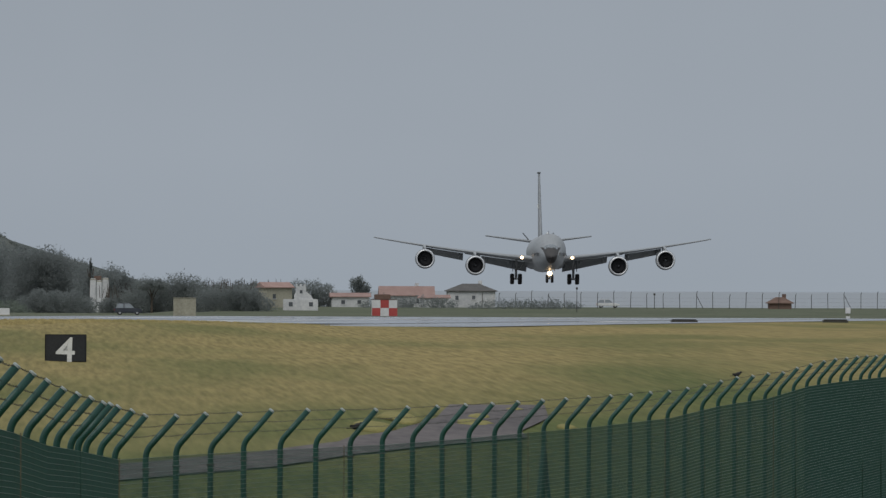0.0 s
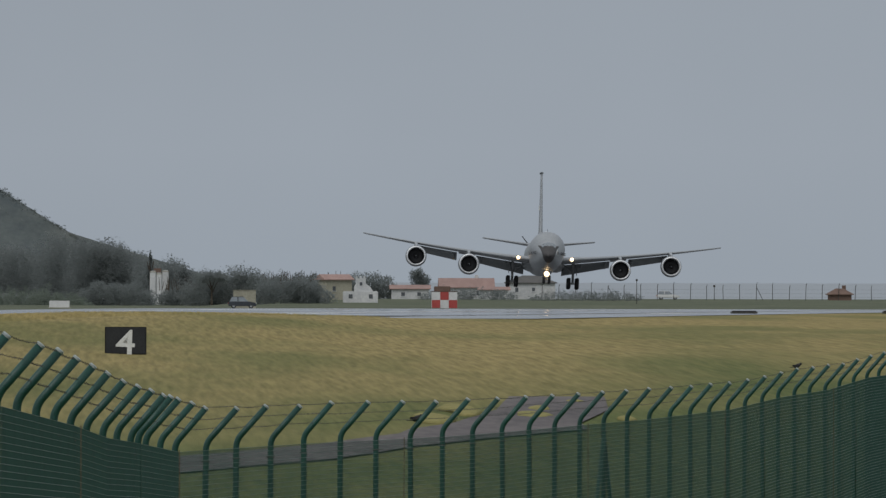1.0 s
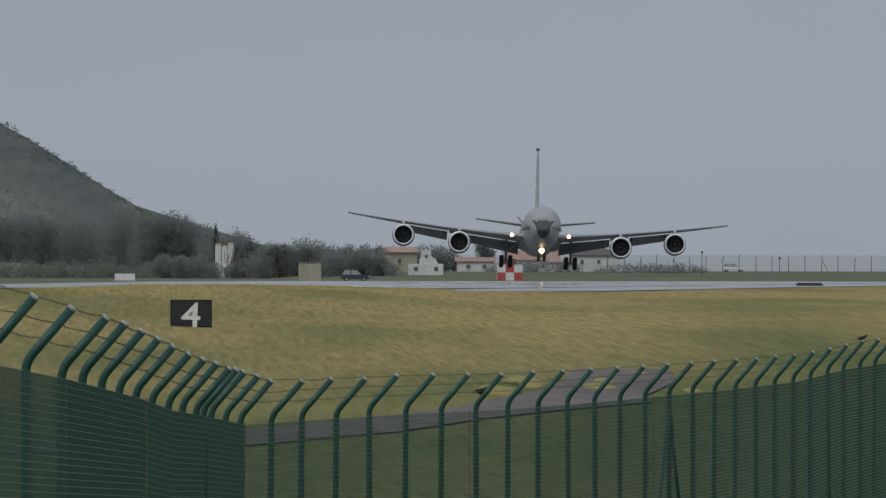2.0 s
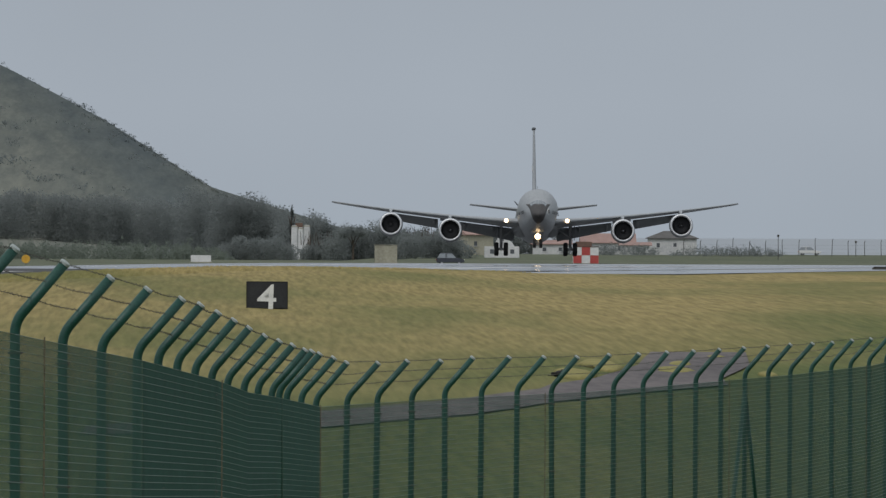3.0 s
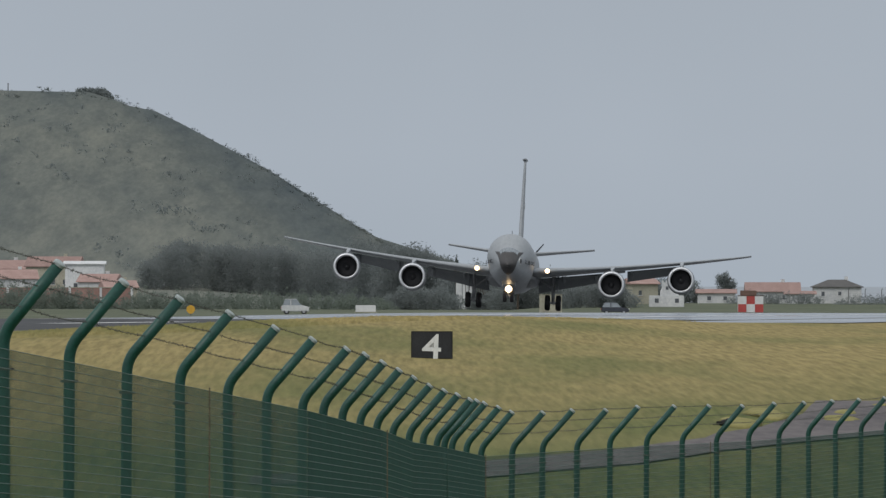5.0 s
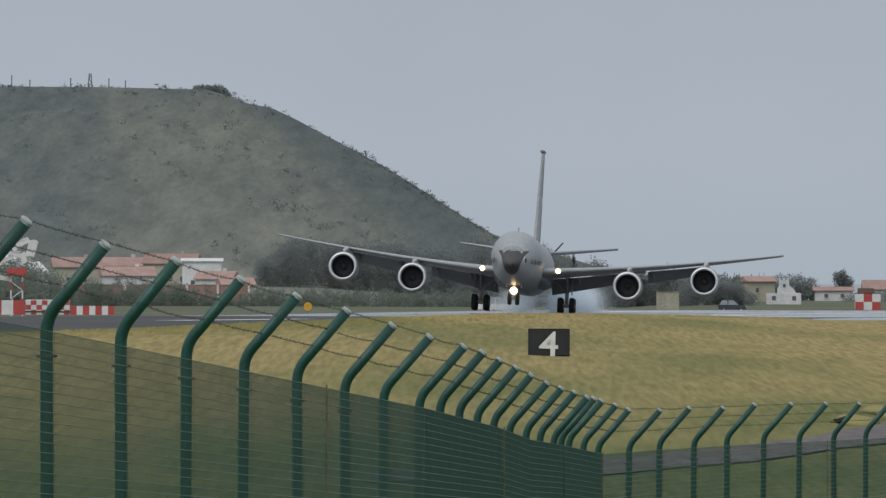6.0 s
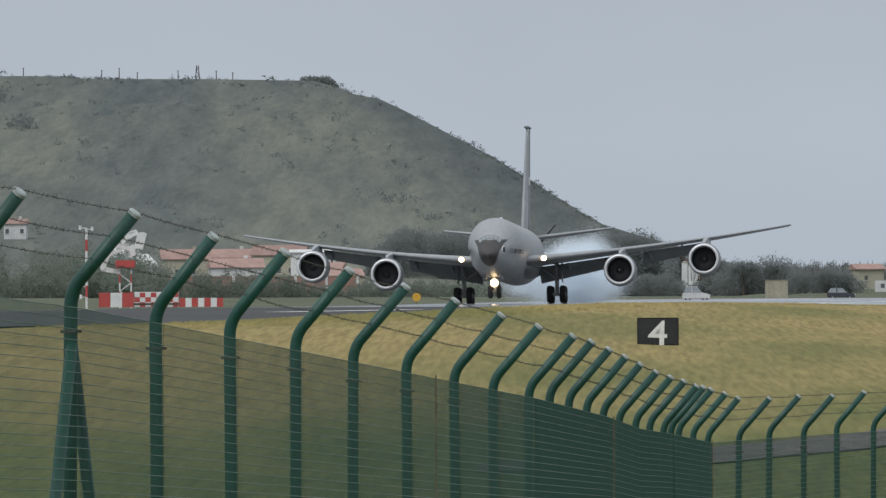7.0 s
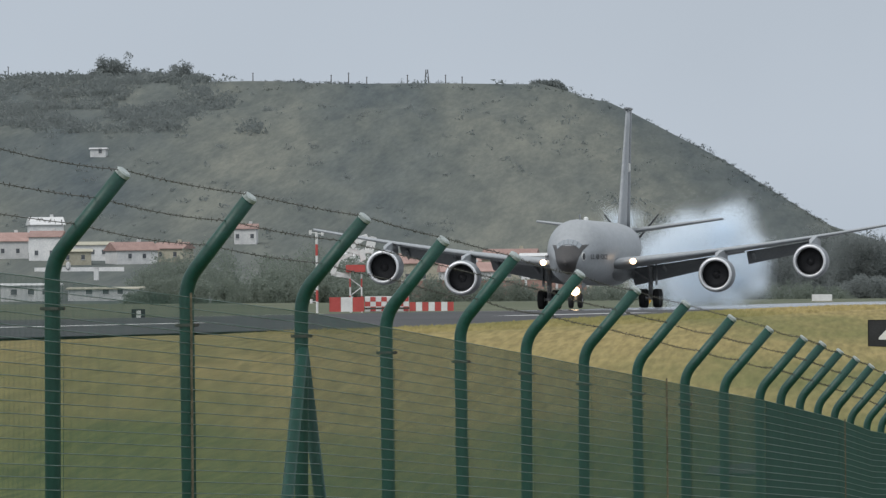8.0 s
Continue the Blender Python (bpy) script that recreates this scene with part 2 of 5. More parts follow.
sdif, stra, smix = sn.new("ShaderNodeBsdfDiffuse"), sn.new("ShaderNodeBsdfTranslucent"), sn.new("ShaderNodeMixShader")
for s_ in (sdif, stra):
    s_.inputs["Color"].default_value = (0.88, 0.945, 1.0, 1)
sl.new(sdif.outputs[0], smix.inputs[1])
sl.new(stra.outputs[0], smix.inputs[2])
sl.new(smix.outputs[0], sn["Material Output"].inputs["Surface"])
# translucent leaves; the leaf and far_leaf tints are also raised for haze
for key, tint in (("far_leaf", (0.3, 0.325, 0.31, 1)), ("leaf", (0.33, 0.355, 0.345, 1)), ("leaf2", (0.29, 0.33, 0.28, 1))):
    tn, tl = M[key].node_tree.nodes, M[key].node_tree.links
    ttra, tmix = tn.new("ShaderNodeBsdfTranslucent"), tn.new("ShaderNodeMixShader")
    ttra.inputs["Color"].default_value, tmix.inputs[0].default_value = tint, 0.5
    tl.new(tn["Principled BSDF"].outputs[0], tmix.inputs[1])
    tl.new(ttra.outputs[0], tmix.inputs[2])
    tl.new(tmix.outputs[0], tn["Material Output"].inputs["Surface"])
M["bird"] = material("dark_feathers", (0.012, 0.012, 0.013), (0.03, 0.028, 0.028), 20.0, 0.7, 0.0)


# ---------------------------------------------------------------- mesh helpers
def empty(name, m=None):
    ob = new(name)
    if m is not None:
        ob.matrix_world = m
    return ob


def mesh_of(name, bm, mat, smooth=False):
    me = bpy.data.meshes.new(name)
    bmesh.ops.recalc_face_normals(bm, faces=bm.faces)
    bm.to_mesh(me)
    bm.free()
    for m in (mat if isinstance(mat, (list, tuple)) else [mat]):
        me.materials.append(m)
    if smooth:
        for p in me.polygons:
            p.use_smooth = True
    return me


def part(name, bm, mat, parent=None, label="", smooth=False):
    me = bm if isinstance(bm, bpy.types.Mesh) else mesh_of(name, bm, mat, smooth)
    ob = new(name, me)
    if parent is not None:
        ob.parent = parent
    return tagged(ob, label)


def raw(name, verts, faces, mat):
    me = bpy.data.meshes.new(name)
    me.from_pydata([tuple(v) for v in verts] if not isinstance(verts, np.ndarray) else verts.tolist(), [],
                   faces if not isinstance(faces, np.ndarray) else faces.tolist())
    me.materials.append(mat)
    me.update()
    return me


def box(bm, x0, x1, y0, y1, z0, z1, bevel=0.0):
    r = bmesh.ops.create_cube(bm, size=1.0)
    vs = r["verts"]
    for v in vs:
        v.co = Vector(((x0 + x1) / 2 + v.co.x * (x1 - x0), (y0 + y1) / 2 + v.co.y * (y1 - y0), (z0 + z1) / 2 + v.co.z * (z1 - z0)))
    if bevel:
        es = list({ed for v in vs for ed in v.link_edges})
        bmesh.ops.bevel(bm, geom=es, offset=bevel, segments=2, affect="EDGES", clamp_overlap=True)
    return bm


def boxed(*a, bevel=0.0):
    return box(bmesh.new(), *a, bevel=bevel)


def loft(bm, rings, closed=True, cap=True):
    rows = [[bm.verts.new(c) for c in ring] for ring in rings]
    for a, b in zip(rows, rows[1:]):
        n = len(a)
        for i in range(n if closed else n - 1):
            j = (i + 1) % n
            bm.faces.new((a[i], a[j], b[j], b[i]))
    if cap:
        bm.faces.new(rows[0][::-1])
        bm.faces.new(rows[-1])
    return bm


def tube(bm, path, radii, n=12, cap=True):
    """A round bar along a path."""
    path = [Vector(p) for p in path]
    if not isinstance(radii, (list, tuple)):
        radii = [radii] * len(path)
    rings = []
    for i, p in enumerate(path):
        d = (path[min(i + 1, len(path) - 1)] - path[max(i - 1, 0)]).normalized()
        ref = Vector((0, 1, 0)) if abs(d.y) < 0.9 else Vector((1, 0, 0))
        u = d.cross(ref).normalized()
        v = d.cross(u)
        rings.append([p + (u * math.cos(2 * math.pi * k / n) + v * math.sin(2 * math.pi * k / n)) * radii[i] for k in range(n)])
    return loft(bm, rings, True, cap)


def tubed(path, radii, n=12):
    return tube(bmesh.new(), path, radii, n)


def revolve(bm, profile, axis_y=True, n=28, centre=(0, 0, 0)):
    """Rings (along, radius) round the y axis."""
    cx, cy, cz = centre
    rings = [[(cx + r * math.cos(2 * math.pi * k / n), cy + s, cz + r * math.sin(2 * math.pi * k / n)) for k in range(n)] for s, r in profile]
    return loft(bm, rings, True, False)


def letters(name, text, size, mat, parent, m, label="", extrude=0.01, offset=0.0, spacing=1.0):
    cu = bpy.data.curves.new(name, "FONT")
    cu.offset, cu.space_character = offset, spacing
    cu.body, cu.size, cu.extrude, cu.align_x, cu.align_y = text, size, extrude, "CENTER", "CENTER"
    tmp = new(name + "_curve", cu)
    me = bpy.data.meshes.new_from_object(tmp.evaluated_get(bpy.context.evaluated_depsgraph_get()))
    bpy.data.objects.remove(tmp)
    bpy.data.curves.remove(cu)
    me.materials.clear()
    me.materials.append(mat)
    ob = new(name, me)
    ob.parent = parent
    ob.matrix_local = m
    return tagged(ob, label)


def smooth01(a, b, x):
    t = min(1.0, max(0.0, (x - a) / (b - a)))
    return t * t * (3 - 2 * t)


# ---------------------------------------------------------------- the lie of the land
# q: metres from the runway's centreline, towards the camera; the runway runs away to the right
def axis_x(y):
    return -115.0 + 0.150 * y


def runway_z(y):
    y = min(y, 1900.0)
    return EYE_Z - 1.5 - 0.0017 * y - 0.85e-6 * y * y


FIELD = ((-300, -2.0), (0, -2.0), (40, -2.5), (75, -3.6), (110, -4.4), (205, -4.4), (285, -3.68), (350, -3.05), (430, -2.75), (560, -3.0), (760, -3.5), (1200, -5.0), (1700, -6.6))


def field_z(y):
    return EYE_Z + float(np.interp(y, [a for a, b in FIELD], [b for a, b in FIELD]))


def hill_z(x, y):
    """The long hill beyond the field: flat-topped, falling away to the right."""
    if y < 1500:
        return -50.0
    a = x / y
    top = float(np.interp(a, (-0.0258, -0.019, -0.0113, 0.0026, 0.0068, 0.0083, 0.02), (61.0, 53.0, 39.5, 12.9, 4.0, -1.0, -4.0)))
    up = smooth01(1650.0 + 60 * math.sin(x * 0.01), 3150.0, y) ** 1.15
    return EYE_Z - 6.0 + top * up + (noise.noise((x * 0.006, y * 0.006, 0)) * 5.0 + noise.noise((x * 0.02, y * 0.02, 3)) * 2.0) * up * min(1.0, top / 45.0)


def crown(q, y):
    """The runway falls away beyond its centreline."""
    return -0.012 * min(45.0, max(0.0, -q)) * smooth01(1150.0, 800.0, y)


def land_z(x, y):
    q = x - axis_x(y)
    r = runway_z(y)
    if q >= 0:
        if q < 45.0:
            z = r - 0.2
        else:
            f = field_z(y)
            berm = r + 0.45 * math.exp(-((y - 458.0) / 70.0) ** 2) - 0.08
            z = berm + (f - berm) * smooth01(50.0, 68.0, q)
            if y > 545:
                k = smooth01(60.0, 75.0, q)
                z = (r - 0.05) * (1 - k) + (min(z, r - 0.05) if y > 620 else z) * k
    else:
        if q > -45.0:
            z = r - 0.2 + crown(q, y)
        else:
            bank = r + 0.4 - 0.75 * smooth01(1120.0, 900.0, y) * smooth01(-200.0, -90.0, q) + 1.5 * smooth01(-60.0, -110.0, q) * smooth01(1150.0, 1500.0, y) * smooth01(0.03, 0.05, x / y) + 2.0 * smooth01(-60, -260, q) * smooth01(1300, 500, y)
            base = r - 0.08 + crown(q, y)
            z = base + (bank - 0.08 - base) * smooth01(-47.0, -75.0, q)
            if y > 1600:
                z = max(z, hill_z(x, y))
    if y > 1490 and x / y > 0.02:
        z += (EYE_Z - 4.95 - z) * smooth01(1490.0, 1600.0, y)
        z += (EYE_Z - 16.0 - z) * smooth01(1690.0, 1800.0, y)
    if 40 < q and y < 620:
        z += 0.05 * noise.noise((x * 0.15, y * 0.08, 0))
    return z


def build_land():
    qs = [-3000, -2200, -1700, -1350, -1100] + list(np.arange(-900, -120, 26)) + [-120, -110, -100, -90, -82, -75, -68, -60, -54, -50, -47, -45, -44, -22, 0, 44, 45, 46, 48, 50, 53, 56, 59, 62, 65, 68, 74, 82, 90, 100, 112, 125, 140, 160, 185, 220, 270, 350, 500, 800, 1400, 2500]
    ys = [-400, -200, -60, 0] + list(np.arange(20, 520, 6)) + list(np.arange(520, 1000, 20)) + list(np.arange(1000, 1900, 25)) + list(np.arange(1900, 3300, 40)) + [3400, 3600, 3900, 4300, 4900]
    verts, faces = [], []
    for y in ys:
        for q in qs:
            x = q + axis_x(y)
            verts.append((x, y, land_z(x, max(y, 1.0))))
    n = len(qs)
    for j in range(len(ys) - 1):
        for i in range(n - 1):
            k = j * n + i
            faces.append((k, k + 1, k + n + 1, k + n))
    me = raw("ground", verts, faces, M["meadow"])
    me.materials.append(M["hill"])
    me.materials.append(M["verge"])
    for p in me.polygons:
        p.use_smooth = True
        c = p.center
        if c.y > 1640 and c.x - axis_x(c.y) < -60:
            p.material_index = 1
        elif c.x - axis_x(c.y) < -44 or c.y > 1480:
            p.material_index = 2
    tagged(new("ground", me), "dry straw-coloured airfield meadow rising to a scrubby hill", "ground", kind="structure")


build_land()

sea_verts = [(-600, 1600, EYE_Z - 6.9), (4000, 1600, EYE_Z - 6.9), (4000, 4960, EYE_Z - 6.9), (-600, 4960, EYE_Z - 6.9)]
tagged(new("water", raw("water", sea_verts, [(0, 1, 2, 3)], M["sea"])), "calm grey sea under an overcast sky", "sea", kind="structure")


def strip(name, q0, q1, y0, y1, mat, lift, step=12.0, parent=None):
    ys = np.arange(y0, y1 + 0.1, (y1 - y0) / max(1, round((y1 - y0) / step)))
    verts, faces = [], []
    qs = (q0, 0.0, q1) if q0 < 0 < q1 else (q0, q1)
    n = len(qs)
    for y in ys:
        for q in qs:
            verts.append((q + axis_x(y), y, runway_z(y) + crown(q, y) + lift))
    for k in range(len(ys) - 1):
        for j in range(n - 1):
            a = n * k + j
            faces.append((a, a + 1, a + n + 1, a + n))
    ob = new(name, raw(name, verts, faces, mat))
    if parent:
        ob.parent = parent
    return ob


runway = tagged(strip("runway", -45, 45, -150, 620, M["asphalt"], 0.0), "wet grey asphalt runway with wide paved shoulders", "runway", kind="structure")
strip("wet_stretch", -45, 45, 620, 1486, M["wet"], 0.0, parent=runway)
strip("fillet", 45, 58, 552, 1100, M["wet"], -0.02, parent=runway)
for q in (-24.5, 24.5):
    for y0, y1 in ((-150, 430), (500, 540), (640, 1470)):
        strip("edge_line", q - 0.75, q + 0.75, y0, y1, M["line"], 0.012, parent=runway)
# a piece of painted marking, where the line glints
strip("side_stripe", 29.2, 31.0, 660, 688, M["line"], 0.012, parent=runway)
# glint on the wet near edge, laid down as a white strip
strip("side_stripe", 47.0, 49.0, 730, 760, M["line"], -0.008, parent=runway)
for k in range(9):
    strip("centre_line", -0.45, 0.45, 60 + k * 160, 96 + k * 160, M["line"], 0.012, parent=runway)


# ---------------------------------------------------------------- the tanker aircraft (nose towards -y, origin on the ground between the main wheels)
def fus_ring(y, n=32):
    """Half width, half height and centre height of the fuselage at y."""
    t = y + 19.3
    w = 1.97 * min(1.0, (max(t, 0.0) / 6.2)) ** 0.56 if t < 6.2 else 1.97
    top = 6.2 - 2.75 * (1 - min(1.0, t / 5.8)) ** 1.45
    bot = 1.95 + 1.3 * (1 - min(1.0, t / 5.2)) ** 1.6
    if y > 6.0:
        k = (y - 6.0) / 13.6
        w = 1.97 * (1 - 0.86 * k ** 1.5)
        bot = 1.95 + 2.75 * k ** 1.3
        top = 6.2 - 0.55 * k ** 1.6
    if t <= 0.02:
        w, top, bot = 0.12, 3.46, 3.22
    cz, hh = (top + bot) / 2, (top - bot) / 2
    ring = []
    for i in range(n):
        a = 2 * math.pi * i / n
        s, c = math.sin(a), math.cos(a)
        pinch = 1.0 - 0.05 * math.exp(-((s + 0.25) / 0.22) ** 2) * min(1.0, t / 6)
        ring.append((w * pinch * math.copysign(abs(c) ** 0.96, c), y, cz + hh * math.copysign(abs(s) ** 0.96, s)))
    return ring


def nose_skin(x, z):
    """Where along the nose the skin stands at x, z."""
    lo, hi = -19.28, -13.5
    for _ in range(18):
        mid = (lo + hi) / 2
        ring = fus_ring(mid)
        w, top, bot = max(p[0] for p in ring), max(p[2] for p in ring), min(p[2] for p in ring)
        inside = (x / w) ** 2 + ((z - (top + bot) / 2) / ((top - bot) / 2)) ** 2 < 1
        lo, hi = (lo, mid) if inside else (mid, hi)
    return hi


def foil(chord, thick, n=9):
    """A closed section: (along, up), leading edge first."""
    up = []
    for i in range(n + 1):
        x = (1 - math.cos(math.pi * i / n)) / 2
        yt = 5 * thick * (0.2969 * math.sqrt(x) - 0.126 * x - 0.3516 * x * x + 0.2843 * x ** 3 - 0.1015 * x ** 4)
        up.append((x * chord, yt * chord))
    return up + [(x, -0.75 * z) for x, z in up[-2:0:-1]]


def wing_at(s):
    """Leading edge y, chord and height of the wing at s metres from the axis."""
    y = -7.4 + (s - 1.8) * 0.735
    c = 9.6 - (s - 1.8) * 0.62 if s < 7.5 else 6.07 - (s - 7.5) * 0.292
    z = 3.25 + (s - 1.6) * 0.104 + 0.0021 * s * s
    return y, c, z


def wing_mesh(side, s0, s1, steps, a=0.0, b=1.0, drop=0.0, tilt=0.0, thick=0.115):
    """A span of the wing between chord fractions a and b; tilted down for a flap."""
    rings = []
    for i in range(steps + 1):
        s = s0 + (s1 - s0) * i / steps
        y, c, z = wing_at(s)
        inc = 0.035 - 0.0022 * s
        sec = foil(c * (b - a), thick * (1.0 if a == 0 else 0.9) * (1 - 0.012 * s))
        ring = []
        for u, v in sec:
            uu, vv = u * math.cos(tilt) + v * math.sin(tilt), v * math.cos(tilt) - u * math.sin(tilt)
            along = a * c + uu
            ring.append((side * s, y + along, z + vv - drop - (along - 0.3 * c) * inc))
        rings.append(ring)
    return loft(bmesh.new(), rings)


def engine(parent, x, y, z, side):
    nac = part("nacelle", revolve(bmesh.new(), [(0.12, 1.085), (0.5, 1.145), (1.2, 1.17), (2.2, 1.12), (3.1, 0.98), (3.1, 0.9), (2.0, 0.95)], n=36, centre=(x, y, z)), M["skin2"], parent, smooth=True)
    part("intake_lip", revolve(bmesh.new(), [(0.45, 0.88), (0.22, 0.885), (0.05, 0.92), (0.0, 0.965), (0.03, 1.035), (0.12, 1.085)], n=36, centre=(x, y, z)), M["lip"], nac, "polished bare metal intake lip", True)
    part("intake_duct", revolve(bmesh.new(), [(0.45, 0.88), (0.8, 0.885), (1.1, 0.9)], n=36, centre=(x, y, z)), M["skin2"], nac, smooth=True)
    fan = revolve(bmesh.new(), [(0.62, 0.02), (0.78, 0.14), (0.98, 0.27), (1.02, 0.27)], n=18, centre=(x, y, z))
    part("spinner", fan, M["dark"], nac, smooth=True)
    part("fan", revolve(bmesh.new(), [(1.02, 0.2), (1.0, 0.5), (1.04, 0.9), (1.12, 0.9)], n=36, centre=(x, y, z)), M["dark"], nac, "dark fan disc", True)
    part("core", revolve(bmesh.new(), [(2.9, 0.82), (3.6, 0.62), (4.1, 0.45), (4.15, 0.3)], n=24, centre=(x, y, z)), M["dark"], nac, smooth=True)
    wy, wc, wz = wing_at(abs(x))
    py = bmesh.new()
    rings = []
    for u, zt, zb, w in ((y + 0.7, z + 1.16, z + 1.0, 0.05), (y + 1.6, z + 1.4, z + 0.9, 0.17), (wy + 0.3, wz + 0.1, z + 0.8, 0.2), (wy + 2.6, wz - 0.15, z + 0.5, 0.16), (wy + 3.6, wz - 0.2, wz - 0.35, 0.03)):
        rings.append([(x - w, u, zb), (x + w, u, zb), (x + w * 0.8, u, zt), (x - w * 0.8, u, zt)])
    part("pylon", loft(py, rings), M["skin"], parent)


def wheel(parent, x, y, z, r, w):
    prof = [(-w * 0.5, r * 0.55), (-w * 0.5, r * 0.86), (-w * 0.36, r * 0.97), (-w * 0.12, r), (w * 0.12, r), (w * 0.36, r * 0.97), (w * 0.5, r * 0.86), (w * 0.5, r * 0.55)]
    bm = bmesh.new()
    rings = [[(s, rr * math.cos(2 * math.pi * k / 24), rr * math.sin(2 * math.pi * k / 24)) for k in range(24)] for s, rr in prof]
    loft(bm, rings)
    ob = part("wheel", bm, M["tyre"], parent, smooth=True)
    ob.location = (x, y, z)
    hb = bmesh.new()
    rings = [[(s, rr * math.cos(2 * math.pi * k / 16), rr * math.sin(2 * math.pi * k / 16)) for k in range(16)] for s, rr in ((-w * 0.52, r * 0.15), (-w * 0.45, r * 0.52), (w * 0.45, r * 0.52), (w * 0.52, r * 0.15))]
    part("hub", loft(hb, rings), M["strut"], ob, "pale grey wheel hub")
    return ob


def disc(x, y, z, r, depth=0.08):
    return revolve(bmesh.new(), [(0.0, 0.001), (0.0, r * 0.7), (0.02, r), (depth, r), (depth + 0.05, r * 0.6)], n=20, centre=(x, y, z))


def build_tanker():
    t = empty("tanker_aircraft")
    tagged(t, "grey four-engined jet tanker landing with gear and flaps down", "aircraft")
    ys = [-19.3, -19.1, -18.7, -18.1, -17.3, -16.3, -15.2, -14.0, -12.5, -10, -6, 0, 4, 6, 8, 10.5, 13, 15, 17, 18.6, 19.6]
    fus = part("fuselage", loft(bmesh.new(), [fus_ring(y) for y in ys]), M["skin"], t, smooth=True)
    # dark radome: a shell over the nose
    rb = bmesh.new()
    rows = []
    for j in range(15):
        v = j / 14
        z = 4.45 - 1.85 * v
        half = np.interp(v, (0, 0.06, 0.2, 0.4, 0.62, 0.8, 0.92, 1.0), (1.17, 1.1, 0.9, 0.76, 0.65, 0.52, 0.34, 0.08))
        row = []
        for i in range(17):
            x = half * (i - 8) / 8
            z2 = z + 0.07 * abs(x) * (1 - v)
            row.append((x, nose_skin(x, z2) - 0.08 * math.exp(-(x * x + (z2 - 3.34) ** 2) / 0.07), z2))
        rows.append(row)
    for push in (0.03, -0.06):
        grid = [[rb.verts.new((x * (1 + 0.012 * (push > 0)), y - push, z)) for x, y, z in row] for row in rows]
        for j in range(14):
            for i in range(16):
                q = (grid[j][i], grid[j][i + 1], grid[j + 1][i + 1], grid[j + 1][i])
                rb.faces.new(q if push > 0 else q[::-1])
    rb.verts.ensure_lookup_table()
    rim = [(0, i) for i in range(17)] + [(j, 16) for j in range(1, 15)] + [(14, i) for i in range(15, -1, -1)] + [(j, 0) for j in range(13, 0, -1)]
    for k in range(len(rim)):
        (j0, i0), (j1, i1) = rim[k], rim[(k + 1) % len(rim)]
        rb.faces.new((rb.verts[j0 * 17 + i0], rb.verts[255 + j0 * 17 + i0], rb.verts[255 + j1 * 17 + i1], rb.verts[j1 * 17 + i1]))
    part("radome", rb, M["radome"], fus, "matt black nose radome", True)
    # cockpit windows
    for k in range(-3, 3):
        wb = bmesh.new()
        quad = []
        for yy, aa in ((-17.6, 0), (-17.6, 1), (-17.06, 1), (-17.06, 0)):
            ring = fus_ring(yy, 96)
            idx = 24 + (k + 0.06 + aa * 0.88) * 4.2
            i0 = int(math.floor(idx))
            a, b = Vector(ring[i0 % 96]), Vector(ring[(i0 + 1) % 96])
            p = a.lerp(b, idx - i0)
            quad.append(wb.verts.new((p.x * 1.012, p.y - 0.02, p.z + 0.035)))
        wb.faces.new(quad)
        r = bmesh.ops.extrude_face_region(wb, geom=wb.faces[:])
        for v in r["geom"]:
            if isinstance(v, bmesh.types.BMVert):
                v.co.z -= 0.05
        part("windscreen", wb, M["pane"], fus, "dark windscreen pane")
    for sd in (-1, 1):
        # wings, flaps in two spans, slot and slat line, fairing
        part("wing", wing_mesh(sd, 1.2, 19.9, 22, 0.0, 0.78), M["skin"], t, smooth=True)
        part("trailing_edge", wing_mesh(sd, 7.5, 9.3, 3, 0.77, 1.0, 0.02, 0.1), M["skin2"], t)
        part("flap", wing_mesh(sd, 2.1, 7.4, 6, 0.73, 1.0, 0.14, 0.42, 0.1), M["flap"], t, "lowered inner flap")
        part("flap", wing_mesh(sd, 9.5, 13.9, 6, 0.72, 1.02, 0.13, 0.52, 0.1), M["flap"], t, "lowered outer flap")
        part("aileron", wing_mesh(sd, 14.1, 19.7, 5, 0.775, 1.0, 0.0, 0.03), M["skin2"], t)
        part("flap_vane", wing_mesh(sd, 2.1, 7.4, 6, 0.69, 0.78, 0.16, 0.35, 0.12), M["flap"], t)
        for s in (4.2, 6.9, 9.9, 13.4):
            y, c, z = wing_at(s)
            part("flap_track", tubed([(sd * s, y + 0.62 * c, z - 0.32), (sd * s, y + 0.85 * c, z - 0.6), (sd * s, y + 0.98 * c, z - 0.95)], [0.1, 0.16, 0.04], 8), M["flap"], t)
        fb = bmesh.new()
        rings = []
        for y, w, h in ((-7.4, 0.1, 0.1), (-6.0, 0.4, 0.35), (-3.5, 0.8, 0.6), (0.0, 1.05, 0.8), (3.0, 0.8, 0.6), (5.5, 0.1, 0.1)):
            rings.append([(sd * (1.35 + w * math.cos(a)), y, 3.0 + h * math.sin(a)) for a in [2 * math.pi * i / 14 for i in range(14)]])
        part("wing_fairing", loft(fb, rings), M["skin"], t, smooth=True)
        # engines
        engine(t, sd * 8.35, -7.0, 2.56, sd)
        engine(t, sd * 14.1, -2.5, 3.36, sd)
        # tailplane
        tb = bmesh.new()
        rings = []
        for i in range(7):
            s = 0.5 + 5.8 * i / 6
            sec = foil(4.3 - s * 0.38, 0.1)
            rings.append([(sd * s, 13.7 + s * 0.62 + u, 5.6 + s * 0.135 + v) for u, v in sec])
        part("tailplane", loft(tb, rings), M["skin"], t, smooth=True)
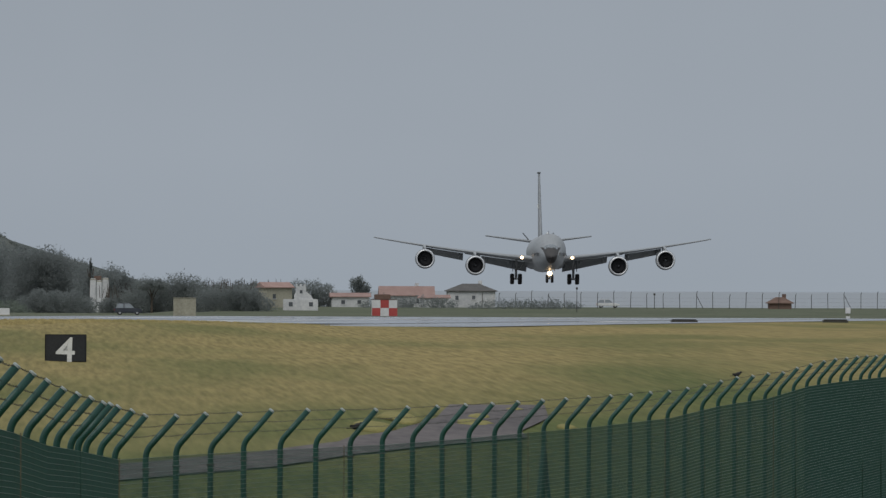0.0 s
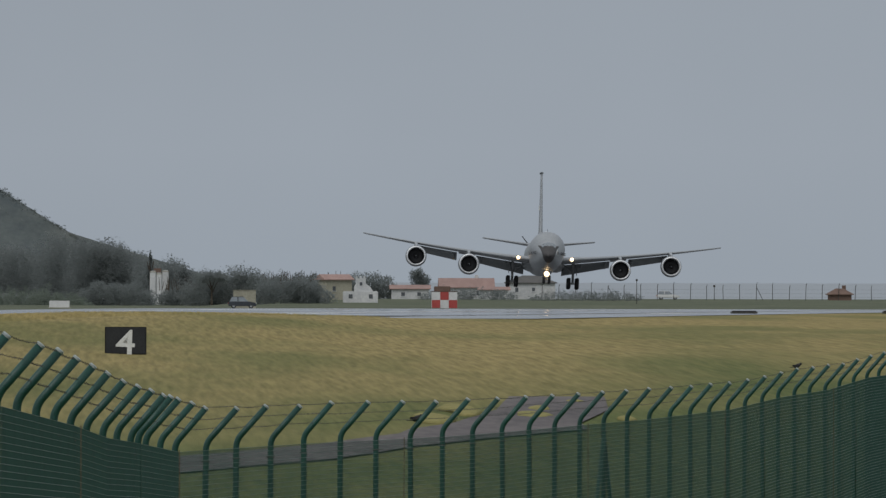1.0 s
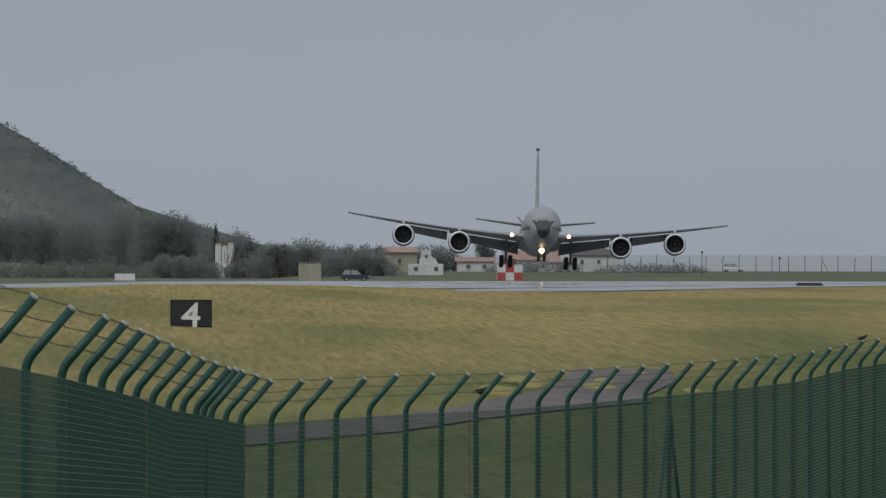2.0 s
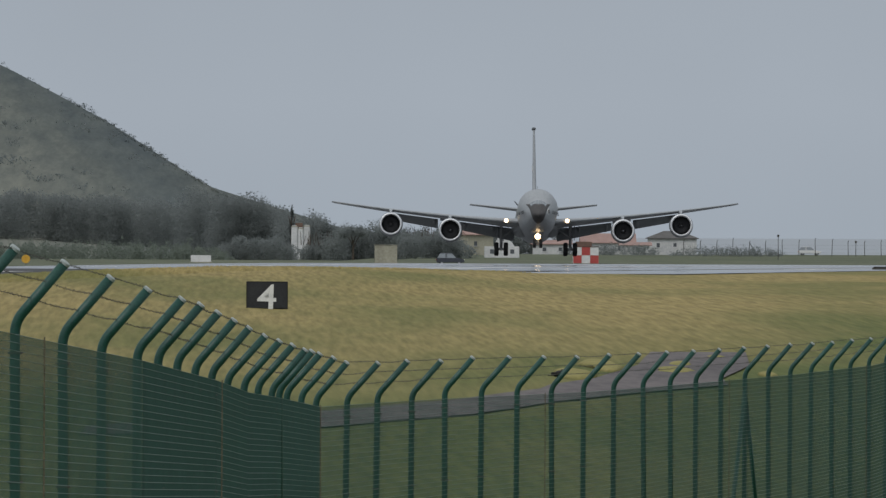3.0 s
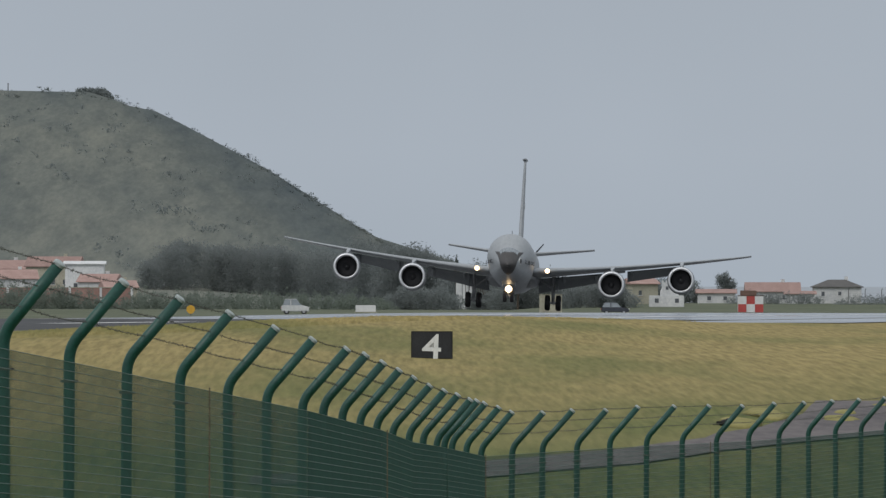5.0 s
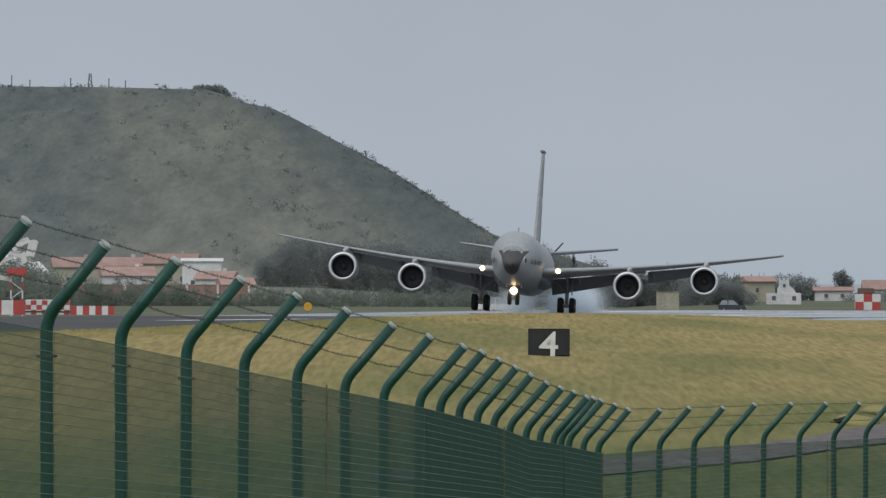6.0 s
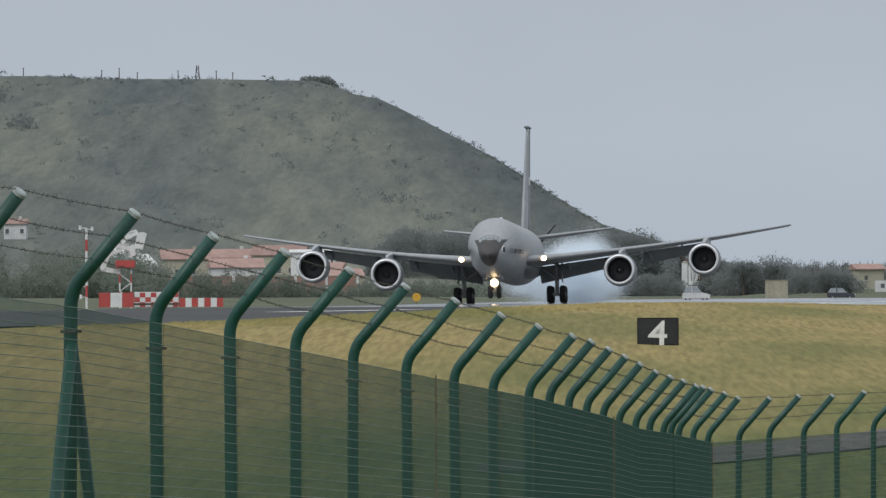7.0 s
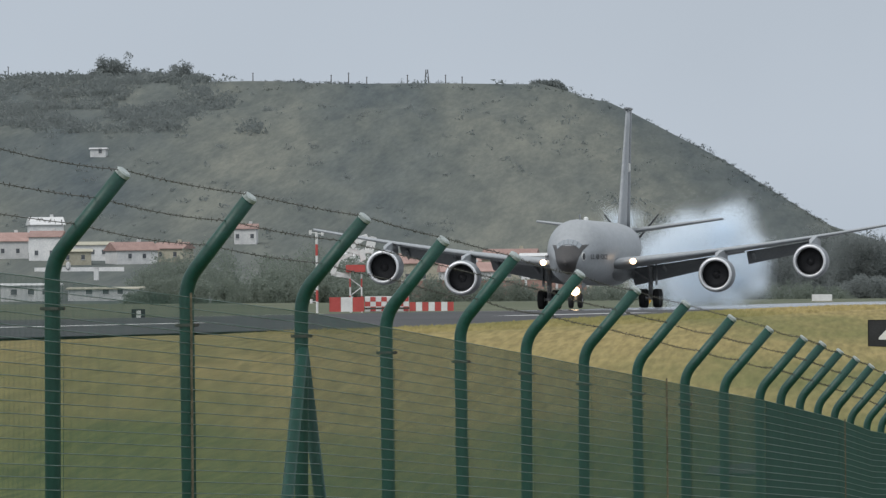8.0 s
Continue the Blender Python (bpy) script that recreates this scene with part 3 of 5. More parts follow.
        # landing lights in the wing roots
        y, c, z = wing_at(2.95)
        part("landing_light", disc(sd * 2.95, y - 0.16, z + 0.08, 0.19, 0.2), M["lamp_white"], t, "lit white landing light")
        # main gear: leg, braces, door, bogie with four wheels
        leg = empty("main_gear")
        leg.parent = t
        leg.location.z = 0.45
        part("leg", tubed([(sd * 3.36, 0, 3.1), (sd * 3.36, 0, 0.62)], [0.17, 0.14], 12), M["strut"], leg)
        part("side_brace", tubed([(sd * 3.36, 0, 1.7), (sd * 1.9, -0.2, 2.75)], 0.075, 8), M["strut"], leg)
        part("drag_brace", tubed([(sd * 3.36, 0, 1.5), (sd * 3.36, -1.5, 2.9)], 0.07, 8), M["strut"], leg)
        part("bogie_beam", boxed(sd * 3.36 - 0.12, sd * 3.36 + 0.12, -0.85, 0.85, 0.52, 0.74, bevel=0.04), M["strut"], leg)
        part("gear_door", boxed(sd * 2.25 - 0.03, sd * 2.25 + 0.03, -1.3, 0.8, 1.95, 2.95, bevel=0.015), M["skin2"], leg)
        part("leg_door", boxed(sd * 3.75 - 0.025, sd * 3.75 + 0.025, -0.5, 0.5, 1.5, 3.0, bevel=0.012), M["skin2"], leg)
        for yy in (-0.7, 0.7):
            part("axle", tubed([(sd * 3.36 - 0.5, yy, 0.63), (sd * 3.36 + 0.5, yy, 0.63)], 0.08, 8), M["strut"], leg)
            for dx in (-0.46, 0.46):
                wheel(leg, sd * 3.36 + dx, yy, 0.625, 0.625, 0.42)
    # nose gear
    ng = empty("nose_gear")
    ng.parent = t
    ng.location.z = 0.45
    part("leg", tubed([(0, -13.9, 2.6), (0, -13.9, 0.48)], [0.12, 0.1], 12), M["strut"], ng)
    part("axle", tubed([(-0.35, -13.9, 0.48), (0.35, -13.9, 0.48)], 0.07, 8), M["strut"], ng)
    part("drag_brace", tubed([(0, -13.9, 1.2), (0, -12.4, 2.3)], 0.06, 8), M["strut"], ng)
    for sd in (-1, 1):
        wheel(ng, sd * 0.3, -13.9, 0.48, 0.48, 0.3)
        part("nose_gear_door", boxed(sd * 0.55 - 0.02, sd * 0.55 + 0.02, -15.0, -13.2, 1.35, 2.2, bevel=0.01), M["skin2"], ng)
    part("taxi_light", disc(0, -14.2, 1.1, 0.28, 0.16), M["lamp_warm"], ng, "bright warm taxi light")
    # fin, rudder, probe on top
    vb = bmesh.new()
    rings = []
    for i in range(9):
        h = 8.6 * i / 8
        c = 6.9 - h * 0.45
        sec = foil(c * 0.74, 0.105)
        rings.append([(v, 10.9 + h * 0.72 + u, 5.35 + h) for u, v in sec])
    fin = part("fin", loft(vb, rings), M["skin"], t, smooth=True)
    rd = bmesh.new()
    rings = []
    for i in range(9):
        h = 0.4 + 8.2 * i / 8
        c = 6.9 - h * 0.45
        sec = foil(c * 0.27, 0.17)
        rings.append([(v, 10.9 + h * 0.72 + c * 0.735 + u, 5.35 + h) for u, v in sec])
    part("rudder", loft(rd, rings), M["skin2"], fin, smooth=True)
    part("fin_tip", boxed(-0.2, 0.2, 16.9, 19.4, 13.9, 14.07, bevel=0.06), M["skin2"], fin)
    part("fin_badge", boxed(-0.17, 0.17, 16.6, 17.6, 9.7, 10.3, bevel=0.05), M["sign_white"], fin, "pale squadron marking without letters")
    # boom under the tail, beacon, blade aerials, drain masts
    part("refuelling_boom", tubed([(0, 12.5, 3.3), (0, 17.0, 4.0), (0, 20.8, 4.55)], [0.22, 0.2, 0.1], 10), M["skin2"], t)
    for sd in (-1, 1):
        part("boom_vane", tubed([(sd * 0.15, 18.7, 4.75), (sd * 0.95, 19.0, 5.75), (sd * 1.85, 19.3, 6.85)], [0.07, 0.07, 0.05], 8), M["mark"], t)
    part("beacon", tubed([(0, -7.5, 6.15), (0, -7.5, 6.36), (0, -7.5, 6.42)], [0.16, 0.14, 0.04], 10), M["sign_white"], t)
    part("blade_aerial", boxed(-0.02, 0.02, -11.2, -10.6, 6.1, 6.55, bevel=0.015), M["skin2"], t)
    part("blade_aerial", boxed(-0.02, 0.02, -10.2, -9.7, 1.5, 1.98, bevel=0.015), M["skin2"], t)
    # markings on both flanks
    for sd in (-1, 1):
        rot = Matrix(((0, 0, sd, 0), (sd, 0, 0, 0), (0, 1, 0, 0), (0, 0, 0, 1)))
        for word, along in (("U.S.", -1.5), ("AIR", -0.42), ("FORCE", 1.05)):
            letters("lettering", word, 0.44, M["mark"], fus, Matrix.Translation((sd * 1.7, -14.9, 3.72)) @ pose(0, 0, 0, 0, 0, -10 * sd) @ rot @ Matrix.Translation((along, 0, 0)), "dark block lettering", 0.004, 0.012, 1.2)
        if sd < 0:
            continue
        rb = bmesh.new()
        bmesh.ops.create_cone(rb, cap_ends=True, segments=24, radius1=0.27, radius2=0.27, depth=0.05, matrix=Matrix.Translation((sd * 0.98, -17.55, 3.75)) @ pose(0, 0, 0, 0, 90, -18 * sd))
        part("badge", rb, M["sign_white"], fus, "round badge, plain pale shape")
        rb = bmesh.new()
        bmesh.ops.create_cone(rb, cap_ends=True, segments=20, radius1=0.225, radius2=0.225, depth=0.05, matrix=Matrix.Translation((sd * 0.99, -17.553, 3.75)) @ pose(0, 0, 0, 0, 90, -18 * sd))
        part("badge_centre", rb, M["mark"], fus)
    return t


tanker = build_tanker()


# ---------------------------------------------------------------- the green security fence in front
# plan: nodes (post number, x, y, height of the arm's tip above the eye)
NODES = ((-3, -4.25, 32.5, 0.645), (0, -3.15, 41.6, 0.385), (2, -2.44, 47.7, 0.217), (5, -1.655, 56.85, -0.075), (8, -0.897, 66.0, -0.366), (10, -0.447, 72.1, -0.547), (14, 0.089, 84.3, -0.872), (16, 0.382, 89.5, -1.06), (18, 0.662, 94.8, -1.19), (21, 1.164, 102.6, -1.42), (23, 1.88, 107.8, -1.468), (25, 2.714, 113.0, -1.512), (29, 4.65, 123.4, -1.605), (31, 5.595, 128.6, -1.632), (37, 8.372, 144.2, -1.69), (41, 10.17, 154.6, -1.7), (44, 11.49, 162.4, -1.61), (47, 12.83, 170.2, -1.585), (50, 14.155, 178.0, -1.455), (53, 15.4, 185.8, -1.45), (61, 18.6, 206.6, -1.5))
LEAN = radians(41)
ARM_X, TIP_Z = 0.312, 0.433
MESH_GAP = 0.44


def fence_at(i):
    n = [a[0] for a in NODES]
    return Vector((float(np.interp(i, n, [a[1] for a in NODES])), float(np.interp(i, n, [a[2] for a in NODES])), EYE_Z + float(np.interp(i, n, [a[3] for a in NODES]))))


def post_path(r=0.2, length=0.4):
    """From the tip's height down: vertical shaft, bend, leaning arm; z = 0 at the tip."""
    pts = [(0, 0, -3.3), (0, 0, -TIP_Z)]
    for k in range(1, 7):
        a = LEAN * k / 6
        pts.append((r * (1 - math.cos(a)), 0, -TIP_Z + r * math.sin(a)))
    x, z = pts[-1][0], pts[-1][2]
    pts.append((x + length * math.sin(LEAN), 0, z + length * math.cos(LEAN)))
    return pts


def build_fence():
    fence = empty("security_fence")
    tagged(fence, "green welded-mesh airfield fence with cranked posts", "fence")
    pts = post_path()
    post_me = mesh_of("post", tubed(pts, 0.0325, 14), M["green"], True)
    tip = Vector(pts[-1])
    d = Vector((math.sin(LEAN), 0, math.cos(LEAN)))
    cap_me = mesh_of("post_cap", tubed([tip - d * 0.004, tip + d * 0.012, tip + d * 0.018], [0.034, 0.034, 0.026], 14), M["cap"])
    clip_me = mesh_of("clip", boxed(-0.042, 0.044, -0.038, 0.038, -0.007, 0.007, bevel=0.003), M["steel"])
    strut_me = mesh_of("strut", tubed([(0, 0, -0.61), (0.0, 1.45, -3.3)], 0.03, 10), M["green"], True)
    panels = {}

    def panel_mesh(length, gauge):
        key = (round(length, 2), gauge)
        if key in panels:
            return panels[key]
        verts, faces = [], []

        def bar(x0, y0, z0, x1, y1, z1, r, ax):
            k = len(verts)
            for (px, py, pz) in ((x0, y0, z0), (x1, y1, z1)):
                for a in range(4):
                    u, v = r * math.cos(math.pi / 2 * a), r * math.sin(math.pi / 2 * a)
                    verts.append((px + u, py + v, pz) if ax else (px + u, py, pz + v))
            for a in range(4):
                b = (a + 1) % 4
                faces.append((k + a, k + b, k + 4 + b, k + 4 + a))

        for k in range(int(length / 0.025) + 1):
            y = min(length, 0.025 * k)
            bar(0, y, -2.5, 0, y, 0, gauge, True)
        up = raw("mesh_panel", verts, faces, M["wire"])
        verts, faces = [], []
        for k in range(50):
            z = -0.0505 * k
            bar(0.003, 0, z, 0.003, length, z, 0.0019, False)
        panels[key] = (up, raw("wire_layer", verts, faces, M["wire_light"]))
        return panels[key]

    for i in range(-3, 61):
        a, b = fence_at(i), fence_at(i + 1)
        run = b - a
        yaw = math.atan2(-run.x, run.y)
        slope = math.atan2(run.z, math.hypot(run.x, run.y))
        wob = random.Random(i).uniform(-1.3, 1.3)
        m = Matrix.Translation(a) @ pose(0, 0, random.Random(i + 99).uniform(-0.012, 0.012), wob * 0.3, wob * 0.5, math.degrees(yaw) * 0.8 + wob * 2 - 15.0 * smooth01(10.0, 2.0, i))
        p = new("post", post_me)
        p.parent, p.matrix_local = fence, m
        c = new("cap", cap_me)
        c.parent = p
        tagged(c, "pale grey end cap")
        for z in (-0.55, -1.35, -2.15):
            k = new("clip", clip_me)
            k.parent, k.location = p, (0, 0, z)
        if i in (2, 35):
            for sgn in (-1, 1):
                s = new("strut", strut_me)
                s.parent, s.matrix_local = fence, Matrix.Translation(a + Vector((0.0, 0, 0))) @ pose(0, 0, 0, 0, 0, math.degrees(yaw) + (0 if sgn > 0 else 180) - 4)
        if i == 18:
            for off in (0.95,):
                p = new("post", post_me)
                p.parent, p.matrix_local = fence, m @ pose(0.0, off, -0.02)
                c = new("cap", cap_me)
                c.parent = p
        up, level = panel_mesh(run.length, 0.0009 if i < 30 else 0.00105)
        w = new("mesh_panel", up)
        w.parent = fence
        lw = tagged(new("wire_layer", level), "", "", "", "stuff")
        lw.parent = w
        w.matrix_local = Matrix.Translation(a + Vector((0.042, 0, -MESH_GAP))) @ Matrix.Rotation(yaw, 4, "Z") @ Matrix.Rotation(slope, 4, "X")
    # slim rusty joint bars where two rolls of mesh meet
    bar_me = mesh_of("joint_bar", boxed(-0.005, 0.005, -0.008, 0.008, -2.5, 0.02), M["rust"])
    for f in (0.95, 7.45, 14.3, 21.0, 27.7, 34.2, 40.7, 47.4):
        j = new("joint_bar", bar_me)
        j.parent, j.matrix_local = fence, Matrix.Translation(fence_at(f) + Vector((0.05, 0, -MESH_GAP)))
        tagged(j, "rusty joint bar")
    # three strands of barbed wire on the arms
    for f in (0.93, 0.55, 0.2):
        p0, p1 = Vector(pts[-2]), Vector(pts[-1])
        off = p0.lerp(p1, f) + Vector((0, 0, 0.035))
        verts, faces = [], []

        def seg(u, v, r):
            k = len(verts)
            for w in (u, v):
                for a in range(3):
                    verts.append((w.x + r * math.cos(a * 2.1), w.y, w.z + r * math.sin(a * 2.1)))
            for a in range(3):
                faces.append((k + a, k + (a + 1) % 3, k + 3 + (a + 1) % 3, k + 3 + a))

        rg = random.Random(int(f * 100))
        for i in range(-3, 60):
            a, b = fence_at(i) + off, fence_at(i + 1) + off
            sag = rg.uniform(0.0, 0.018)
            prev = a
            for s in range(1, 7):
                t = s / 6
                cur = a.lerp(b, t) - Vector((0, 0, sag * 4 * t * (1 - t)))
                seg(prev, cur, 0.0022)
                prev = cur
            for s in range(24):
                t = (s + rg.uniform(0.2, 0.8)) / 24
                c = a.lerp(b, t) - Vector((0, 0, sag * 4 * t * (1 - t)))
                for _ in range(2):
                    e = Vector((rg.uniform(-1, 1), rg.uniform(-0.4, 0.4), rg.uniform(-1, 1))).normalized() * 0.0105
                    seg(c - e, c + e, 0.0013)
        ob = new("barbed_wire", raw("barbed_wire", verts, faces, M["steel"]))
        ob.parent = fence
        tagged(ob, "rusty barbed wire strand")
    return fence


build_fence()


# ---------------------------------------------------------------- the field: sign, service road
def build_sign():
    s = empty("distance_sign", pose(2.28, 350.0, EYE_Z - 3.03, 0, 0, 0))
    tagged(s, "black runway distance board with a white numeral four", "sign")
    part("board", boxed(-0.70, 0.70, -0.1, 0.1, 0.06, 0.98, bevel=0.015), M["sign_black"], s)
    part("frame", boxed(-0.715, 0.715, -0.085, 0.085, 0.045, 0.995, bevel=0.01), M["dark"], s)
    letters("numeral", "4", 1.22, M["sign_white"], s, Matrix.Translation((0.0, -0.108, 0.41)) @ pose(0, 0, 0, 90, 0, 0) @ Matrix(((1.12, 0.06, 0, 0), (0, 1, 0, 0), (0, 0, 1, 0), (0, 0, 0, 1))), "white slanted numeral", 0.01, 0.012)
    for x in (-0.5, 0.5):
        part("leg", boxed(x - 0.04, x + 0.04, -0.04, 0.04, -0.25, 0.06), M["steel"], s)
    return s


build_sign()


def build_road():
    """Worn service road: along the fence, then up into a small pad."""
    verts, faces = [], []
    # centre line (x, y, half width)
    line = [(-2.4, 211, 2.5), (-0.5, 213, 4.5), (2.4, 219, 6), (6, 230, 6), (8.2, 240, 5.5), (10.8, 250, 2.2), (11.6, 257, 1.6), (13.2, 272, 1.5), (14.1, 288, 1.35)]
    prev = None
    for k, (x, y, w) in enumerate(line):
        if k < 5:
            row = [(x, y - w), (x, y), (x, y + w)]
        else:
            row = [(x + w, y), (x, y), (x - w, y)]
        for (px, py) in row:
            verts.append((px, py, land_z(px, py) + 0.05))
    for k in range(len(line) - 1):
        for j in range(2):
            a = k * 3 + j
            faces.append((a, a + 3, a + 4, a + 1))
    me = raw("service_road", verts, faces, M["road"])
    ob = new("service_road", me)
    sub = ob.modifiers.new("fine", "SUBSURF")
    sub.subdivision_type, sub.levels, sub.render_levels = "SIMPLE", 3, 3
    sw = ob.modifiers.new("lie", "SHRINKWRAP")
    sw.target, sw.wrap_method, sw.offset = bpy.data.objects["ground"], "PROJECT", 0.04
    sw.use_project_z, sw.use_negative_direction, sw.use_positive_direction = True, True, True
    tagged(ob, "worn purplish tarmac service road across the grass", "road", kind="structure")


build_road()


def build_blades():
    """Tall dry grass standing in the meadow and along the runway's edge."""
    rg = np.random.default_rng(4)
    verts, faces = [], []
    n = 19000
    ys = 330 + 212 * rg.random(n)
    us = 0.15 - (115 - 46.3 - 5.4 * rg.random(n)) / ys
    k = 0
    for y, u in zip(ys, us):
        x = u * y
        q = x - axis_x(y)
        if q < 46.5 or q > 51.5:
            continue
        h = rg.uniform(0.04, 0.15) * (1.0 if y > 300 else 0.6)
        z = land_z(x, y) - 0.02
        w = rg.uniform(0.02, 0.07)
        dx = rg.uniform(-0.12, 0.16)
        verts += [(x - w, y, z), (x + w, y, z), (x + dx, y + rg.uniform(0.1, 0.5), z + h)]
        faces.append((k, k + 1, k + 2))
        k += 3
    tagged(new("tall_grass", raw("tall_grass", verts, faces, M["meadow"])), "tall dry straw-coloured grass", "grass", kind="stuff")


build_blades()


def build_road_weeds():
    """Low cushions of grass that have grown over the service road's small pad."""
    rg = np.random.default_rng(12)
    for x, y, a, b in ((12.4, 266, 0.5, 3.2), (12.9, 273, 0.3, 2.0), (14.6, 262, 0.25, 1.6), (14.3, 282, 0.3, 1.4), (9.6, 262, 0.55, 6.0), (10.7, 272, 0.5, 6.5)):
        bm = bmesh.new()
        rings = []
        for rr, h in ((1.0, -0.03), (0.8, 0.07), (0.4, 0.1)):
            rings.append([(x + a * rr * (1 + 0.25 * rg.normal() * (rr == 1.0)) * math.cos(t), y + b * rr * math.sin(t), land_z(x, y + b * rr * math.sin(t)) + h) for t in [2 * math.pi * k / 16 for k in range(16)]])
        tagged(part("grass_cushion", loft(bm, rings), M["weed"], None, smooth=True), "low cushion of yellow-green grass on the worn road", "grass", kind="stuff")


build_road_weeds()


# ---------------------------------------------------------------- the far side: trees, houses, airfield gear
def leaf_cloud(rg, centres, n, size):
    """n small three-cornered leaf clumps scattered in balls (x, y, z, rx, rz), denser towards the skin."""
    c = np.array(centres)
    w = (c[:, 3] ** 2 * c[:, 4]) ** 0.7
    pick = rg.choice(len(c), n, p=w / w.sum())
    d = rg.normal(size=(n, 3))
    d /= np.linalg.norm(d, axis=1)[:, None]
    r = rg.random(n) ** 0.4 * (1 + 0.12 * rg.normal(size=n))
    p = c[pick, :3] + d * r[:, None] * c[pick][:, (3, 3, 4)]
    v = (p[:, None, :] + rg.normal(size=(n, 3, 3)) * size * 0.6).reshape(-1, 3)
    return v, np.arange(3 * n).reshape(-1, 3)


def tree(name, x, y, h, spread, shape, label, seed, mat="leaf", n=1500, leaf=0.3):
    rg = np.random.default_rng(seed)
    t = empty(name, pose(x, y, land_z(x, y) - 0.1))
    tagged(t, label, "tree")
    trunk_top = h * (0.62 if shape == "umbrella" else 0.5)
    tb = bmesh.new()
    tube(tb, [(0, 0, -0.3), (0.03 * h * rg.normal() * 0.3, 0, trunk_top * 0.5), (0.0, 0, trunk_top)], [h * 0.04, h * 0.03, h * 0.018], 8)
    part("trunk", tb, M["bark"], t)
    for k in range(5):
        a = 2 * math.pi * k / 5 + rg.random()
        lb = tubed([(0, 0, trunk_top * (0.6 + 0.08 * k)), (spread * 0.3 * math.cos(a), spread * 0.3 * math.sin(a), h * 0.66), (spread * 0.6 * math.cos(a), spread * 0.6 * math.sin(a), h * 0.8)], [h * 0.014, h * 0.01, h * 0.004], 6)
        part("limb", lb, M["bark"], t)
    cs = []
    for k in range(22):
        a, rr = rg.random() * 6.28, spread * rg.random() ** 0.5
        if shape == "umbrella":
            z = h * (0.8 + 0.12 * (1 - (rr / spread) ** 2)) + rg.normal() * h * 0.02
            cs.append((rr * math.cos(a), rr * math.sin(a), z, spread * 0.3, h * 0.1))
        elif shape == "cone":
            f = rg.random()
            rr = spread * (1 - f) * rg.random()
            cs.append((rr * math.cos(a), rr * math.sin(a), h * (0.15 + 0.82 * f), spread * 0.35 * (1.1 - f), h * 0.09))
        else:
            z = h * (0.35 + 0.5 * rg.random())
            cs.append((rr * 0.75 * math.cos(a), rr * 0.75 * math.sin(a), z, spread * 0.38, h * 0.16))
    v, f = leaf_cloud(rg, cs, n * 2, leaf * 0.62)
    part("crown", raw("crown", v, f, M[mat]), None, t)
    return t


def thicket(name, x0, x1, y, depth, height, rough, label, seed, mat="leaf", n=9000, leaf=0.45, lean=0.0):
    """A dense belt of wood or hedge as one mass of leaf clumps with an uneven top."""
    rg = np.random.default_rng(seed)
    cs = []
    m = max(8, int(abs(x1 - x0) / (height * 0.15)))
    for k in range(m * 3):
        f = rg.random()
        x, yy = x0 + (x1 - x0) * f, y + depth * rg.random()
        hh = height * (1 + rough * rg.normal()) * (1 + lean * (f - 0.5))
        hh *= min(1.0, 0.45 + 4 * f, 0.45 + 4 * (1 - f))
        z = land_z(x, yy)
        for lv in (0.18, 0.5, 0.82):
            cs.append((x + rg.normal() * 0.4, yy, z + hh * lv, height * 0.28, hh * 0.22))
    v, f = leaf_cloud(rg, cs, int(n * 2.4), leaf * 0.6)
    ob = new(name, raw(name, v, f, M[mat]))
    return tagged(ob, label, "trees", kind="stuff")


def house(name, x, y, w, d, h, roof_h, wall, roof, label, hip=False, turn=0.0, windows=(), sink=0.3, z=None):
    """Walls with thickness-deep windows, eaves and a tiled roof; its front faces the camera."""
    t = empty(name, pose(x, y, (land_z(x, y) if z is None else z), 0, 0, turn))
    tagged(t, label, "house")
    body = part("wall", boxed(-w / 2, w / 2, -d / 2, d / 2, -sink - 0.6, h), M[wall], t)
    rb = bmesh.new()
    o = 0.35
    inset = w * 0.32 if hip else 0.0
    ring = [(-w / 2 - o, -d / 2 - o, h), (w / 2 + o, -d / 2 - o, h), (w / 2 + o, d / 2 + o, h), (-w / 2 - o, d / 2 + o, h)]
    low = [rb.verts.new((a, b, c - 0.12)) for a, b, c in ring]
    up = [rb.verts.new(c) for c in ring]
    r0, r1 = rb.verts.new((-w / 2 - (0 if hip else o) + inset, 0, h + roof_h)), rb.verts.new((w / 2 + (0 if hip else o) - inset, 0, h + roof_h))
    for i in range(4):
        rb.faces.new((low[i], low[(i + 1) % 4], up[(i + 1) % 4], up[i]))
    rb.faces.new(low[::-1])
    rb.faces.new((up[0], up[1], r1, r0))
    rb.faces.new((up[2], up[3], r0, r1))
    rb.faces.new((up[1], up[2], r1))
    rb.faces.new((up[3], up[0], r0))
    rf = part("roof", rb, M[roof], t)
    if roof_h > 0.8:
        part("chimney", boxed(w * 0.2 - 0.3, w * 0.2 + 0.3, 0.1, 0.7, h + roof_h * 0.5, h + roof_h + 0.5), M[wall], rf)
    for wx, wz, ww, wh in windows:
        win = part("window", boxed(wx - ww / 2, wx + ww / 2, -d / 2 - 0.04, -d / 2 + 0.1, wz, wz + wh), M["window"], t)
        part("sill", boxed(wx - ww / 2 - 0.1, wx + ww / 2 + 0.1, -d / 2 - 0.12, -d / 2 + 0.05, wz - 0.1, wz - 0.01), M["white"], win)
    return t


